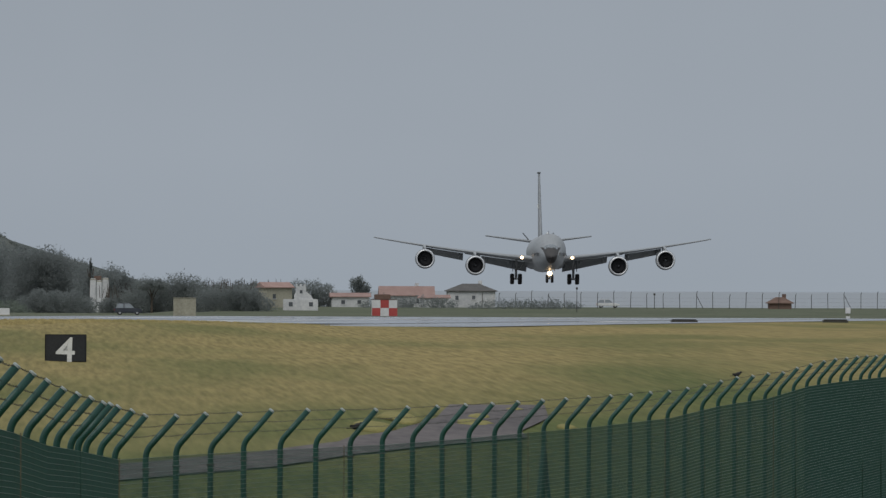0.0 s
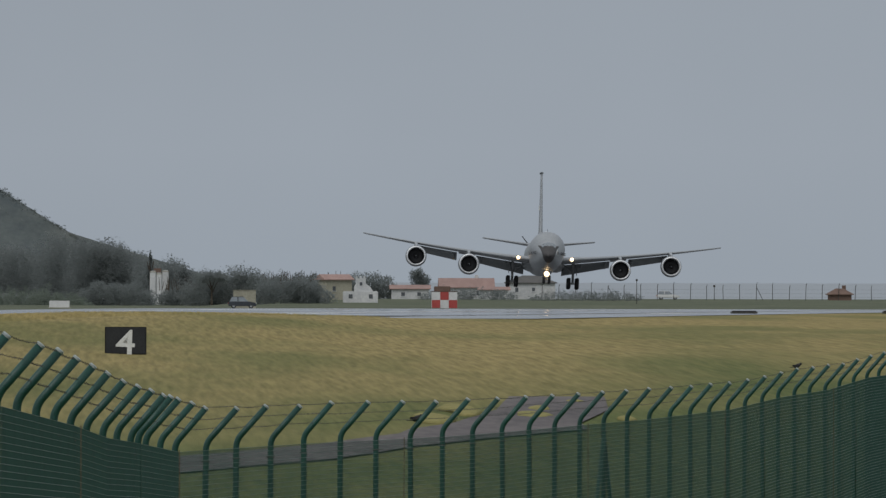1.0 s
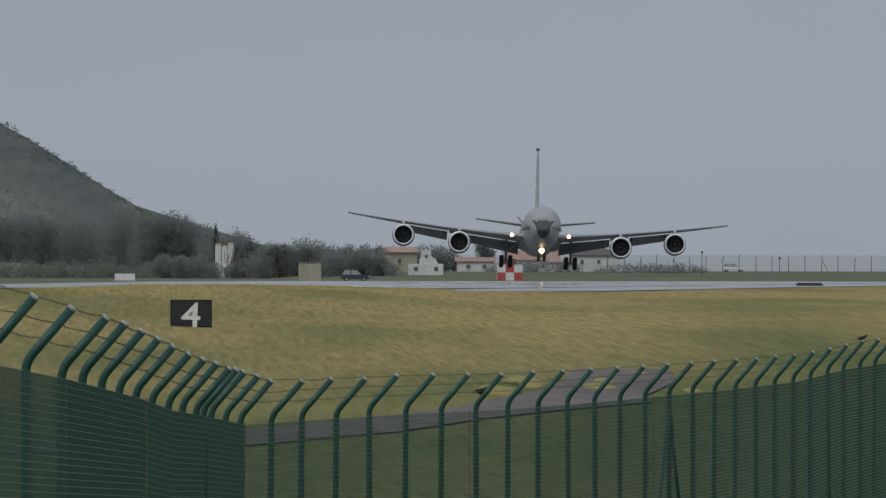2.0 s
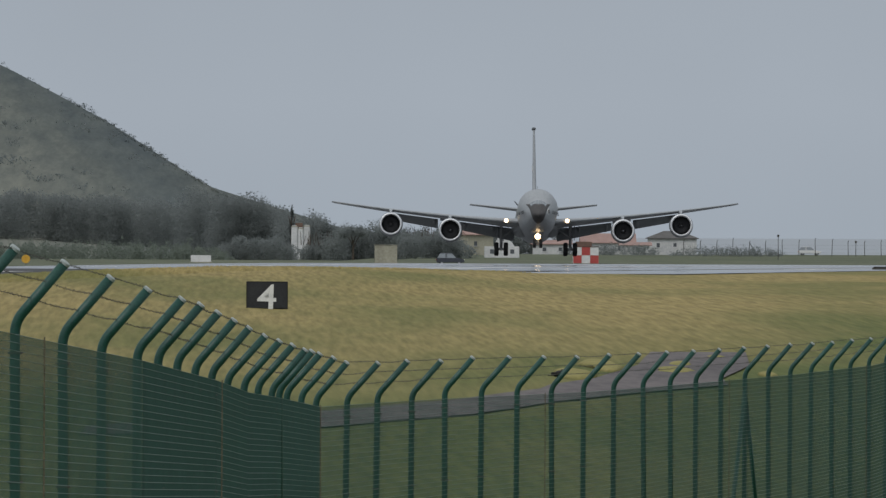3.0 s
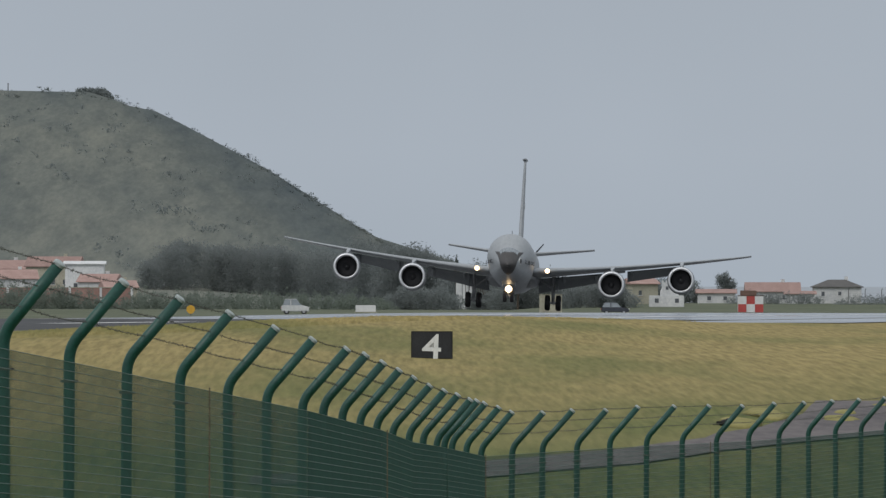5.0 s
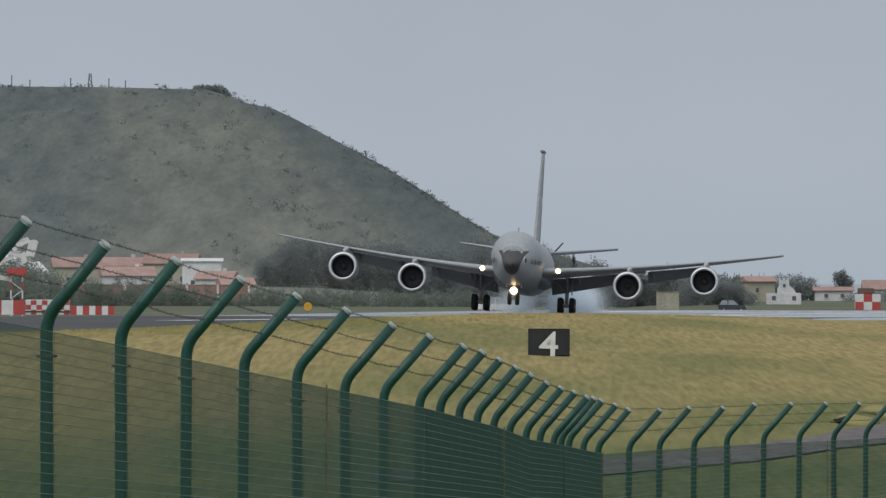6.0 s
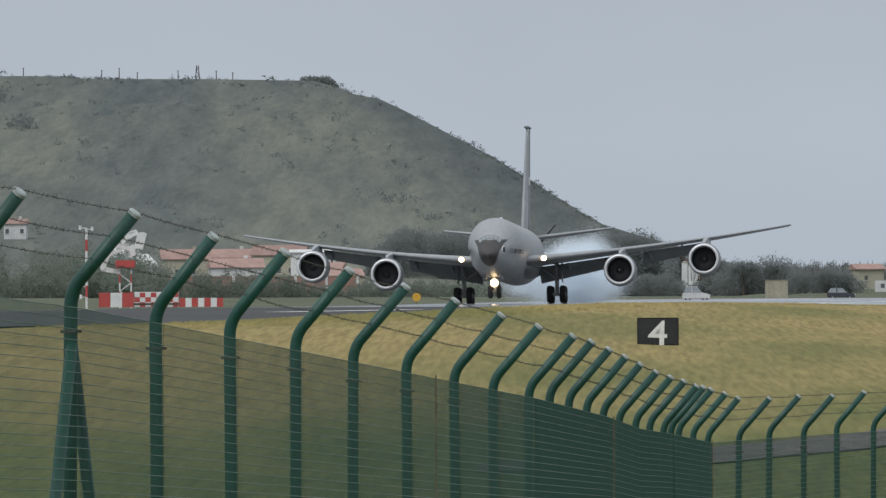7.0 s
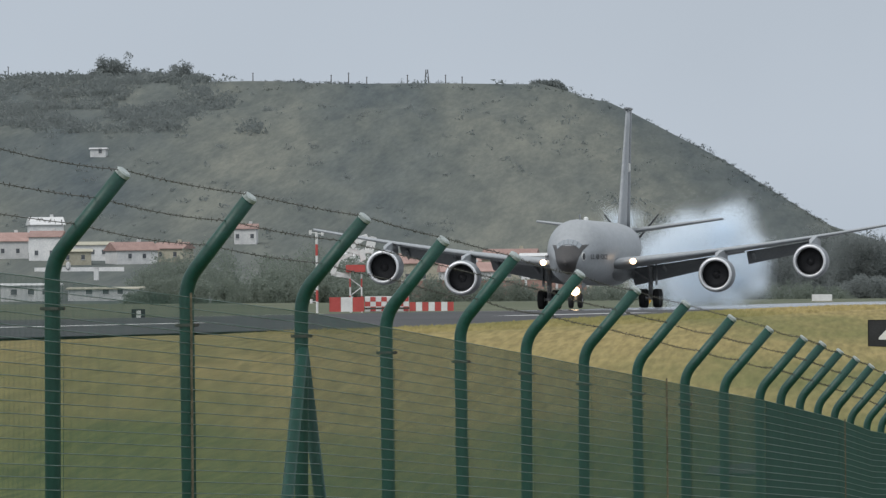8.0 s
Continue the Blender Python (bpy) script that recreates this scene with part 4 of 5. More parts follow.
def panels(parent, name, x0, z0, cols, rows, cw, ch, y, first):
    for r in range(rows):
        for c in range(cols):
            m = "red" if (r + c + first) % 2 == 0 else "signal_white"
            part(name, boxed(x0 + c * cw + 0.01, x0 + (c + 1) * cw - 0.01, y - 0.05, y, z0 + r * ch + 0.01, z0 + (r + 1) * ch - 0.01), M[m], parent)


def vehicle(name, label, mat, length, height):
    """A small car, its bonnet towards +x: sills, tapered glasshouse, roof, four wheels, bumpers and lamps."""
    car = empty(name)
    tagged(car, label, "car")
    h = length / 2
    waist = height * 0.6
    bm = bmesh.new()
    prof = [(-h, 0.3), (-h, waist * 0.95), (-h * 0.9, waist), (h * 0.45, waist), (h * 0.93, waist * 0.82), (h, waist * 0.6), (h, 0.3)]
    loft(bm, [[(x, y, z) for x, z in prof] for y in (-0.8, 0.8)])
    bmesh.ops.bevel(bm, geom=bm.edges[:], offset=0.07, segments=2, affect="EDGES", clamp_overlap=True)
    body = part("body", bm, M[mat], car)
    bm = bmesh.new()
    loft(bm, [[(-h * 0.9, -w, waist - 0.02), (h * 0.42, -w, waist - 0.02), (h * 0.42, w, waist - 0.02), (-h * 0.9, w, waist - 0.02)] if z == 0 else
              [(-h * 0.74, -w, z), (h * 0.1, -w, z), (h * 0.1, w, z), (-h * 0.74, w, z)] for z, w in ((0, 0.74), (height - 0.06, 0.6))])
    part("glasshouse", bm, M["pane"], car, "dark car windows")
    part("car_roof", boxed(-h * 0.76, h * 0.12, -0.62, 0.62, height - 0.07, height, bevel=0.03), M[mat], car)
    for x in (-h * 0.32,):
        part("door_pillar", boxed(x - 0.05, x + 0.05, -0.73, 0.73, waist - 0.03, height - 0.08), M[mat], car)
    for x, m in ((h, "sign_white"), (-h, "red")):
        for y in (-0.6, 0.6):
            part("lamp", boxed(x - 0.04, x + 0.03, y - 0.14, y + 0.14, waist * 0.66, waist * 0.82, bevel=0.02), M[m], body)
    for x in (-h * 0.62, h * 0.62):
        for y in (-0.78, 0.62):
            w = part("wheel", tubed([(x, y, 0.3), (x, y + 0.16, 0.3)], 0.3, 16), M["tyre"], car)
            part("hub", tubed([(x, y - 0.01, 0.3), (x, y + 0.17, 0.3)], 0.16, 12), M["strut"], w)
    return car


def build_far_side():
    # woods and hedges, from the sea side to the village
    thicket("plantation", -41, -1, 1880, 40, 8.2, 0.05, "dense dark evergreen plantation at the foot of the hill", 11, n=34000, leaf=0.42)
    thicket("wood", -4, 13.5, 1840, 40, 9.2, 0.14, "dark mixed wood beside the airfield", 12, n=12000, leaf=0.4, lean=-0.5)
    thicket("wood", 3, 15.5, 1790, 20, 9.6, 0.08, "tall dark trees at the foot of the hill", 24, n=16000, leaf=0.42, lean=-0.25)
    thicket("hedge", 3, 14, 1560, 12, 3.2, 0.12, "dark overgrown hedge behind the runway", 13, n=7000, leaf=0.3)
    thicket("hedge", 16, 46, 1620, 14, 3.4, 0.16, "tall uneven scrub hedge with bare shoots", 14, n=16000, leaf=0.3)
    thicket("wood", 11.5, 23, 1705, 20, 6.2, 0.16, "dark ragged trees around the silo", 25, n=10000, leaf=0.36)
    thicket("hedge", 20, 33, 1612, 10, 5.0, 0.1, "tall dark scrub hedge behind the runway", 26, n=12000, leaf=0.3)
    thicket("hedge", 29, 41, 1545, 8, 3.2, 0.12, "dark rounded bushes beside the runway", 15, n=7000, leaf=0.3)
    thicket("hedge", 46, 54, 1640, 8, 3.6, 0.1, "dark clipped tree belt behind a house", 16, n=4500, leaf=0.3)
    thicket("hedge", -40, 4, 1500, 16, 2.0, 0.3, "low pale scrub along the runway's far verge", 17, "leaf2", n=11000, leaf=0.3)
    thicket("hedge", -85, -38, 1500, 20, 2.6, 0.35, "dark bushes in front of the village", 18, "leaf2", n=14000, leaf=0.35)
    thicket("hedge", -102, -64, 1480, 40, 3.0, 0.3, "green trees and bushes below the village", 19, "leaf2", n=24000, leaf=0.4)
    thicket("hedge", -118, -72, 1720, 40, 6.5, 0.2, "grey-green trees among the houses", 20, "leaf2", n=16000, leaf=0.4)
    thicket("hedge", 74, 91, 1590, 6, 1.2, 0.25, "low dark bushes on the bank", 21, n=3000, leaf=0.2)
    thicket("hedge", 57, 72, 1600, 6, 1.5, 0.2, "low dark bushes before the long building", 22, n=3000, leaf=0.2)
    tree("pine_tree", 23.8, 1590, 5.4, 2.1, "umbrella", "dark umbrella pine with a flat crown", 31, n=1800)
    tree("cypress_tree", 15.0, 1680, 9.0, 1.0, "cone", "dark pointed cypress beside a pale building", 32, n=1300)
    tree("round_tree", 59.5, 1680, 5.6, 1.9, "round", "round dark broadleaf tree behind the roofs", 33, n=1500)
    tree("round_tree", 20.0, 1660, 6.8, 2.2, "round", "dark ragged tree beside a pale building", 34, n=1600)
    # bare shoots that stand out of the hedge
    rg = np.random.default_rng(41)
    v, f = [], []
    for k in range(170):
        x, y = rg.uniform(16, 45), rg.uniform(1618, 1634)
        z = land_z(x, y) + 2.4
        h = rg.uniform(0.8, 2.2)
        i = len(v)
        dx = rg.normal() * 0.25
        v += [(x - 0.06, y, z), (x + 0.06, y, z), (x + dx + 0.03, y, z + h), (x + dx - 0.03, y, z + h)]
        f.append((i, i + 1, i + 2, i + 3))
    tagged(new("bare_shoots", raw("bare_shoots", v, f, M["bark"])), "thin bare shoots above a hedge", "branches", kind="stuff")

    # buildings by the sea
    house("white_house", 76.0, 1640, 7.6, 7, 2.7, 1.15, "white", "dark_roof", "white rendered house with a dark hipped roof", True, 0, ((0.3, 1.3, 0.5, 0.6), (-2.4, 1.2, 0.5, 0.7)))
    house("long_building", 66.0, 1650, 8.4, 6, 1.9, 1.5, "white", "red_roof", "long low building with a red tiled roof", False, 0, ((-2, 0.6, 0.6, 0.7), (1.8, 0.6, 0.6, 0.7)))
    house("low_building", 69.6, 1630, 4.6, 4, 1.6, 0.45, "white", "red_roof", "low white annex with a rust-coloured roof", False, 0, ((0.5, 0.5, 0.5, 0.6),))
    house("low_building", 56.5, 1640, 6.0, 5, 1.7, 0.6, "white", "red_roof", "low pale building with a faded red roof", False, 0, ((-1.2, 0.5, 0.6, 0.6), (1.4, 0.5, 0.6, 0.6)))
    house("brick_hut", 124.6, 1622, 3.6, 3, 1.0, 0.9, "brick", "brick", "small brown brick hut beside the far fence", True)
    ct = empty("white_cottage", pose(46.2, 1560, land_z(46.2, 1560)))
    tagged(ct, "weathered white cottage with a crenellated gable tower", "house")
    part("wall", boxed(-2.7, 2.6, -1.5, 1.5, -0.5, 1.7, bevel=0.06), M["white"], ct)
    tb = bmesh.new()
    loft(tb, [[(x, y, z) for x, z in ((-1.0, 1.6), (-1.0, 2.3), (-0.75, 2.8), (-0.75, 3.7), (0.75, 3.7), (0.75, 2.9), (1.5, 2.3), (1.9, 1.6))] for y in (-1.2, 1.2)])
    tw = part("tower", tb, M["white"], ct)
    for x in (-0.65, -0.05, 0.55):
        part("merlon", boxed(x - 0.12, x + 0.14, -1.1, 1.1, 3.68, 4.0, bevel=0.03), M["white"], tw)
    part("window", boxed(-0.2, 0.2, -1.24, -1.15, 2.6, 3.1), M["window"], tw)
    for x in (-1.6, 1.5):
        part("window", boxed(x - 0.3, x + 0.3, -1.54, -1.45, 0.6, 1.25), M["window"], ct)
    house("stone_house", 43.2, 1600, 4.4, 4, 3.2, 0.8, "cream", "red_roof", "pale stone house half hidden by bushes", False, 20, ((-0.8, 1.4, 0.5, 0.7),))
    sil = empty("grain_silo", pose(16.2, 1650, land_z(16.2, 1650)))
    tagged(sil, "tall pale concrete silo of three bins among trees", "silo")
    for x, w, h in ((-1.05, 1.0, 5.5), (-0.05, 0.85, 5.2), (0.95, 1.05, 5.6)):
        bn = part("bin", boxed(x - w / 2, x + w / 2, -0.8, 0.8, -0.4, h, bevel=0.12), M["white"], sil)
        part("rim", boxed(x - w / 2 - 0.04, x + w / 2 + 0.04, -0.84, 0.84, h - 0.25, h - 0.1, bevel=0.03), M["cream"], bn)
    part("loft", boxed(-0.9, 0.3, -0.5, 0.6, 5.2, 5.9, bevel=0.05), M["brick"], sil)
    s = empty("equipment_shelter", pose(23.45, 1290, land_z(23.45, 1290)))
    tagged(s, "beige metal equipment cabin beside the runway", "cabin")
    part("body", boxed(-1.42, 1.42, -1.2, 1.2, -0.1, 2.25, bevel=0.03), M["cream"], s)
    part("roof_edge", boxed(-1.5, 1.5, -1.28, 1.28, 2.25, 2.33, bevel=0.02), M["cream"], s)
    for x in (-0.7, 0.0, 0.7):
        part("door_panel", boxed(x - 0.32, x + 0.32, -1.23, -1.19, 0.15, 2.05, bevel=0.01), M["cream"], s)
    # chequered cabin
    c = empty("chequered_cabin", pose(57.2, 1512, land_z(57.2, 1512)))
    tagged(c, "red and white chequered airfield cabin", "cabin")
    part("body", boxed(-1.86, 1.86, -1.2, 1.2, -0.3, 2.42, bevel=0.02), M["signal_white"], c)
    panels(c, "panel", -1.89, 0.0, 3, 2, 1.26, 1.22, -1.21, 0)
    part("roof", boxed(-1.95, 1.95, -1.3, 1.3, 2.42, 2.5, bevel=0.02), M["brick"], c)
    part("roof_box", boxed(-1.5, 0.9, -0.6, 0.6, 2.5, 3.25, bevel=0.05), M["brick"], c)
    # small white and yellow things along the verge
    b = empty("concrete_block", pose(0.0, 1133, land_z(0, 1133)))
    tagged(b, "low white-painted concrete plinth on the verge", "block")
    part("plinth", boxed(-1.13, 1.13, -0.6, 0.6, -0.1, 0.82, bevel=0.04), M["signal_white"], b)
    part("base_slab", boxed(-1.25, 1.25, -0.7, 0.7, -0.15, 0.1, bevel=0.02), M["cream"], b)
    y = empty("taxiway_marker", pose(-17.2, 1000, land_z(-17.2, 1000)))
    tagged(y, "round yellow marker board beside the runway", "marker")
    bm = bmesh.new()
    bmesh.ops.create_cone(bm, cap_ends=True, segments=24, radius1=0.42, radius2=0.42, depth=0.06, matrix=Matrix.Translation((0, 0, 0.62)) @ pose(0, 0, 0, 90, 0, 0))
    part("disc", bm, M["yellow"], y)
    part("stake", boxed(-0.03, 0.03, 0.04, 0.1, -0.2, 0.6), M["steel"], y)
    k = empty("distance_sign", pose(-50.2, 746, land_z(-50.2, 746)))
    tagged(k, "dark distance board with a pale unreadable mark", "sign")
    part("board", boxed(-0.5, 0.5, -0.1, 0.1, 0.0, 0.78, bevel=0.02), M["sign_black"], k)
    part("mark", boxed(-0.16, 0.2, -0.13, -0.1, 0.12, 0.66, bevel=0.06), M["sign_white"], k)
    vehicle("parked_car", "white parked car behind the far fence", "signal_white", 3.7, 1.4).matrix_world = pose(98.2, 1640, land_z(98.2, 1640))
    # far perimeter fence above the sea
    ff = empty("perimeter_fence")
    tagged(ff, "thin wire perimeter fence on posts above the sea", "fence")
    pm = mesh_of("post", tubed([(0, 0, -0.3), (0, 0, 2.55), (0.12, 0, 2.85)], 0.05, 6), M["steel"])
    bm_ = mesh_of("brace", tubed([(0, 0, 2.2), (1.1, 0, 0.0)], 0.045, 6), M["steel"])
    rr = random.Random(5)
    for k in range(36):
        x = 76.5 + 2.62 * k
        yy = 1612.0
        p = new("post", pm)
        p.parent, p.matrix_local = ff, pose(x, yy, land_z(x, yy) - rr.uniform(0, 0.5), 0, rr.uniform(-2, 2), 0)
        if k % 9 == 4:
            q = new("brace", bm_)
            q.parent, q.matrix_local = ff, pose(x, yy, land_z(x, yy))
    for h in (0.5, 1.1, 1.7):
        ob = part("strand", tubed([(76.5 + 2.62 * 5 * k, 1612, land_z(76.5 + 2.62 * 5 * k, 1612) + h) for k in range(8)], 0.006, 4), M["steel"], ff)
    for x, yy, h in ((88.6, 1560, 3.6), (103.5, 1606, 2.2)):
        pl = empty("marker_pole", pose(x, yy, land_z(x, yy)))
        tagged(pl, "thin dark pole standing on the bank", "pole")
        part("shaft", tubed([(0, 0, -0.2), (0, 0, h)], [0.06, 0.045], 8), M["steel"], pl)
        part("head", boxed(-0.16, 0.16, -0.1, 0.1, h - 0.1, h + 0.25, bevel=0.04), M["steel"], pl)
    wb = empty("white_board", pose(117.0, 1400, land_z(117.0, 1400)))
    tagged(wb, "small white board on a stake in the grass", "board")
    part("panel", boxed(-0.35, 0.35, -0.04, 0.04, 0.9, 1.7, bevel=0.02), M["signal_white"], wb)
    part("lower_panel", boxed(-0.3, 0.3, -0.04, 0.04, 0.1, 0.5, bevel=0.02), M["signal_white"], wb)
    part("stake", boxed(-0.04, 0.04, 0.04, 0.1, -0.2, 1.6), M["steel"], wb)
    for x, yy in ((50.2, 745), (64.2, 780)):
        mat_ = empty("drain_cover", pose(x, yy, land_z(x, yy)))
        tagged(mat_, "dark metal drain grating in the grass", "drain")
        part("frame", boxed(-0.95, 0.95, -0.7, 0.7, -0.05, 0.18, bevel=0.02), M["steel"], mat_)
        part("grate", boxed(-0.85, 0.85, -0.6, 0.6, 0.18, 0.24, bevel=0.01), M["dark"], mat_)

    # red and white barriers, mast and frame beside the runway
    gx, gy = -37.6, 885.0
    gz = land_z(gx, gy)
    ba = empty("runway_barrier", pose(-42.9, gy, land_z(-42.9, gy)))
    tagged(ba, "red and white barrier boards in a row", "barrier")
    panels(ba, "panel", 0.0, 0.1, 3, 1, 1.02, 1.28, 0.0, 0)
    part("rail", boxed(0, 10.8, 0.02, 0.12, 0.3, 0.45), M["steel"], ba)
    panels(ba, "panel", 3.1, 0.12, 8, 3, 0.48, 0.42, 0.1, 1)
    panels(ba, "panel", 7.0, 0.1, 7, 1, 0.55, 0.8, 0.05, 0)
    part("cabinet", boxed(3.1, 6.9, 0.12, 1.6, 0.05, 1.42, bevel=0.03), M["signal_white"], ba)
    ms = empty("striped_mast", pose(-43.9, 884, land_z(-43.9, 884)))
    tagged(ms, "thin red and white striped mast with small lamps", "mast")
    for k in range(7):
        part("section", tubed([(0, 0, k * 1.0 - 0.1 * (k == 0)), (0, 0, k * 1.0 + 1.0)], 0.11, 10), M["red" if k % 2 else "signal_white"], ms)
    for z, dx in ((7.0, -0.55), (6.9, 0.5), (1.9, -0.55), (1.0, -0.5)):
        part("arm", tubed([(0, 0, z), (dx, 0, z)], 0.04, 6), M["signal_white"], ms)
        part("lamp", tubed([(dx, 0, z - 0.15), (dx, 0, z + 0.22)], 0.12, 8), M["signal_white"], ms)
    fr = empty("lattice_tower", pose(-40.7, 888, land_z(-40.7, 888)))
    tagged(fr, "red and white lattice tower carrying a platform", "tower")
    for x in (-0.5, 0.5):
        for k in range(5):
            part("leg", tubed([(x, 0, k * 0.75), (x, 0, k * 0.75 + 0.75)], 0.07, 8), M["signal_white" if k % 2 == 0 else "red"], fr)
    for k in range(4):
        part("lattice", tubed([(-0.5 * (-1) ** k, 0, k * 0.75), (0.5 * (-1) ** k, 0, k * 0.75 + 0.75)], 0.04, 6), M["signal_white"], fr)
    for x, z, w, h, turn in ((0.3, 6.3, 1.7, 0.55, -25), (1.25, 5.7, 0.8, 1.5, 15), (-0.3, 5.45, 1.7, 0.45, 20), (-0.9, 5.0, 1.2, 0.35, -15), (-1.75, 4.2, 0.45, 1.3, 20), (-1.3, 3.4, 1.7, 0.45, 12), (0.6, 4.95, 0.5, 1.0, -10)):
        rm = boxed(-w / 2, w / 2, -0.05, 0.05, -h / 2, h / 2, bevel=0.04)
        bmesh.ops.subdivide_edges(rm, edges=rm.edges[:], cuts=2)
        for vv in rm.verts:
            vv.co.z += 0.18 * h * math.sin(vv.co.x * 2.4 + x) - 0.12 * vv.co.x * vv.co.x
            vv.co.y += 0.25 * vv.co.x * vv.co.x
        bmesh.ops.transform(rm, matrix=pose(x, 0.3, z, 0, turn, 0), verts=rm.verts)
        part("reflector", rm, M["signal_white"], fr, "cream curved reflector panel")
    part("platform", boxed(-0.85, 0.85, -0.5, 0.5, 3.55, 4.2, bevel=0.05), M["red"], fr)

    # the village
    W1 = ((-1.6, 1.0, 0.7, 0.9), (1.4, 1.0, 0.7, 0.9))
    W2 = ((-2.6, 1.1, 1.0, 0.9), (0.2, 1.1, 1.0, 0.9), (2.6, 1.1, 0.9, 0.9))
    vil = (
        (-62.6, 1790, 9.0, 3.4, 1.6, "white", "red_roof", "white house with a wide red tiled roof", 8, W2),
        (-56.5, 1850, 9.5, 4.4, 1.8, "cream", "red_roof", "cream house with a faded red roof", -10, W2),
        (-66.0, 1860, 11.0, 3.6, 1.6, "white", "red_roof", "broad house with a dull red tiled roof", 15, W2),
        (-50.5, 1830, 7.0, 5.4, 0.5, "white", "white", "white flat-roofed house of two storeys", 0, W1),
        (-47.0, 1800, 6.5, 2.8, 1.4, "white", "red_roof", "small white house with a red roof", -12, W1),
        (-73.5, 1840, 8.5, 3.8, 1.8, "cream", "red_roof", "plain house with a brownish tiled roof", 4, W1),
        (-79.0, 1760, 5.0, 4.0, 2.2, "white", "white", "white gabled house half hidden by trees", 40, W1),
        (-81.5, 1765, 4.6, 5.6, 1.8, "white", "white", "tall white gabled house among trees", -35, W1),
        (-43.0, 1770, 5.5, 2.4, 1.2, "cream", "red_roof", "small pale house with a clay roof", 10, W1),
        (-164.0, 2050, 7.0, 3.4, 1.7, "white", "red_roof", "white village house with a red roof", 10, W1),
        (-155.5, 2040, 6.2, 4.6, 1.2, "white", "red_roof", "white two-storey village house", -6, W1),
        (-158.5, 2075, 6.4, 5.6, 1.5, "white", "white", "tall white house on the slope", 12, W1),
        (-146.5, 2040, 8.0, 3.0, 0.6, "white", "cream", "long white house with a flat roof", 0, W2),
        (-148.0, 2015, 6.0, 2.6, 0.5, "cream", "cream", "low cream house with large openings", 5, W1),
        (-137.2, 2020, 8.4, 2.6, 1.6, "white", "red_roof", "white gabled house with an orange tiled roof", 25, W1),
        (-129.5, 2030, 6.0, 2.6, 1.2, "cream", "red_roof", "small house with a dull red roof", -15, W1),
        (-120.0, 2120, 4.5, 3.0, 1.0, "white", "red_roof", "small white house high among trees", 0, W1),
        (-132.4, 1700, 9.8, 2.7, 0.3, "white", "white", "low white shed beside the airfield road", 0, W2),
        (-119.8, 1700, 12.3, 2.0, 0.3, "white", "cream", "long low white shed below the village", 0, W2),
        (-174.5, 2455, 3.7, 1.9, 0.3, "white", "white", "lone white ruin high on the hillside", 0, ((0.6, 0.8, 0.8, 1.2),)),
    )
    for x, y, w, h, rh, wm, rm, lab, turn, win in vil:
        if 2000 < y < 2200:
            x, y = x * (y - 50) / y, y - 50
        house("village_house", x, y, w, 6.5, h, rh, wm, rm, lab, False, turn, win)
    gw = empty("garden_wall", pose(-141.2, 1925, land_z(-141.2, 1925) - 0.2))
    tagged(gw, "white garden wall below the village houses", "wall")
    part("wall", boxed(-8, 9, -0.2, 0.2, -0.5, 0.9), M["white"], gw)
    for x in (-3.2, -1.6):
        part("pillar", boxed(x - 0.4, x + 0.4, -0.4, 0.4, 0.4, 2.0, bevel=0.2), M["white"], gw)
    tw = empty("terrace_wall", pose(-54.0, 1705, EYE_Z - 4.4, 0, 0, 0))
    tagged(tw, "long terracotta-coloured wall below the village houses", "wall")
    part("wall", boxed(-17, 15, -0.15, 0.15, -1.2, 1.65, bevel=0.03), M["terracotta"], tw)
    for k in range(7):
        part("pilaster", boxed(-16.6 + 5.2 * k, -16.2 + 5.2 * k, -0.28, -0.15, -1.2, 1.75, bevel=0.03), M["white"], tw)
    part("coping", boxed(-17.1, 15.1, -0.25, 0.25, 1.65, 1.78, bevel=0.03), M["cream"], tw)
    gp = empty("white_pillar", pose(-133.9, 1875, land_z(-133.9, 1875) - 0.4))
    tagged(gp, "single white pillar standing in the green", "pillar")
    part("shaft", boxed(-0.45, 0.45, -0.45, 0.45, -0.3, 2.6, bevel=0.05), M["white"], gp)
    part("top", boxed(-0.52, 0.52, -0.52, 0.52, 2.6, 2.75, bevel=0.04), M["white"], gp)

    # along the crest of the hill
    for x, h in ((-151.0, 4.6), (-145.6, 5.4), (-140.0, 4.2), (-127.4, 5.0), (-115.6, 5.0), (-110.5, 4.4), (-175.2, 4.8), (-251.0, 4.8)):
        yy = 3140.0
        pl = empty("hill_mast", pose(x, yy, land_z(x, yy)))
        tagged(pl, "thin mast on the crest of the hill", "mast")
        part("shaft", tubed([(0, 0, -1), (0, 0, h)], [0.2, 0.12], 6), M["steel"], pl)
        part("head", tubed([(-0.3, 0, h * 0.96), (0.3, 0, h * 0.96)], 0.08, 5), M["steel"], pl)
    lm = empty("lattice_mast", pose(-121.4, 3140, land_z(-121.4, 3140)))
    tagged(lm, "steel lattice mast on the hill's crest", "mast")
    for sx in (-1, 1):
        part("leg", tubed([(sx * 0.9, 0, -1), (sx * 0.25, 0, 6.6)], 0.14, 6), M["steel"], lm)
    for k in range(5):
        a, b = 0.8 - 0.13 * k, 0.67 - 0.13 * k
        part("brace", tubed([(-a * (-1) ** k, 0, 1.2 * k), (b * (-1) ** k, 0, 1.2 * k + 1.2)], 0.09, 5), M["steel"], lm)
    house("mast_hut", -124.5, 3138, 3.4, 3, 1.4, 0.2, "cream", "cream", "small pale hut beside the lattice mast")

    # scrub over the whole hill
    rg = np.random.default_rng(8)
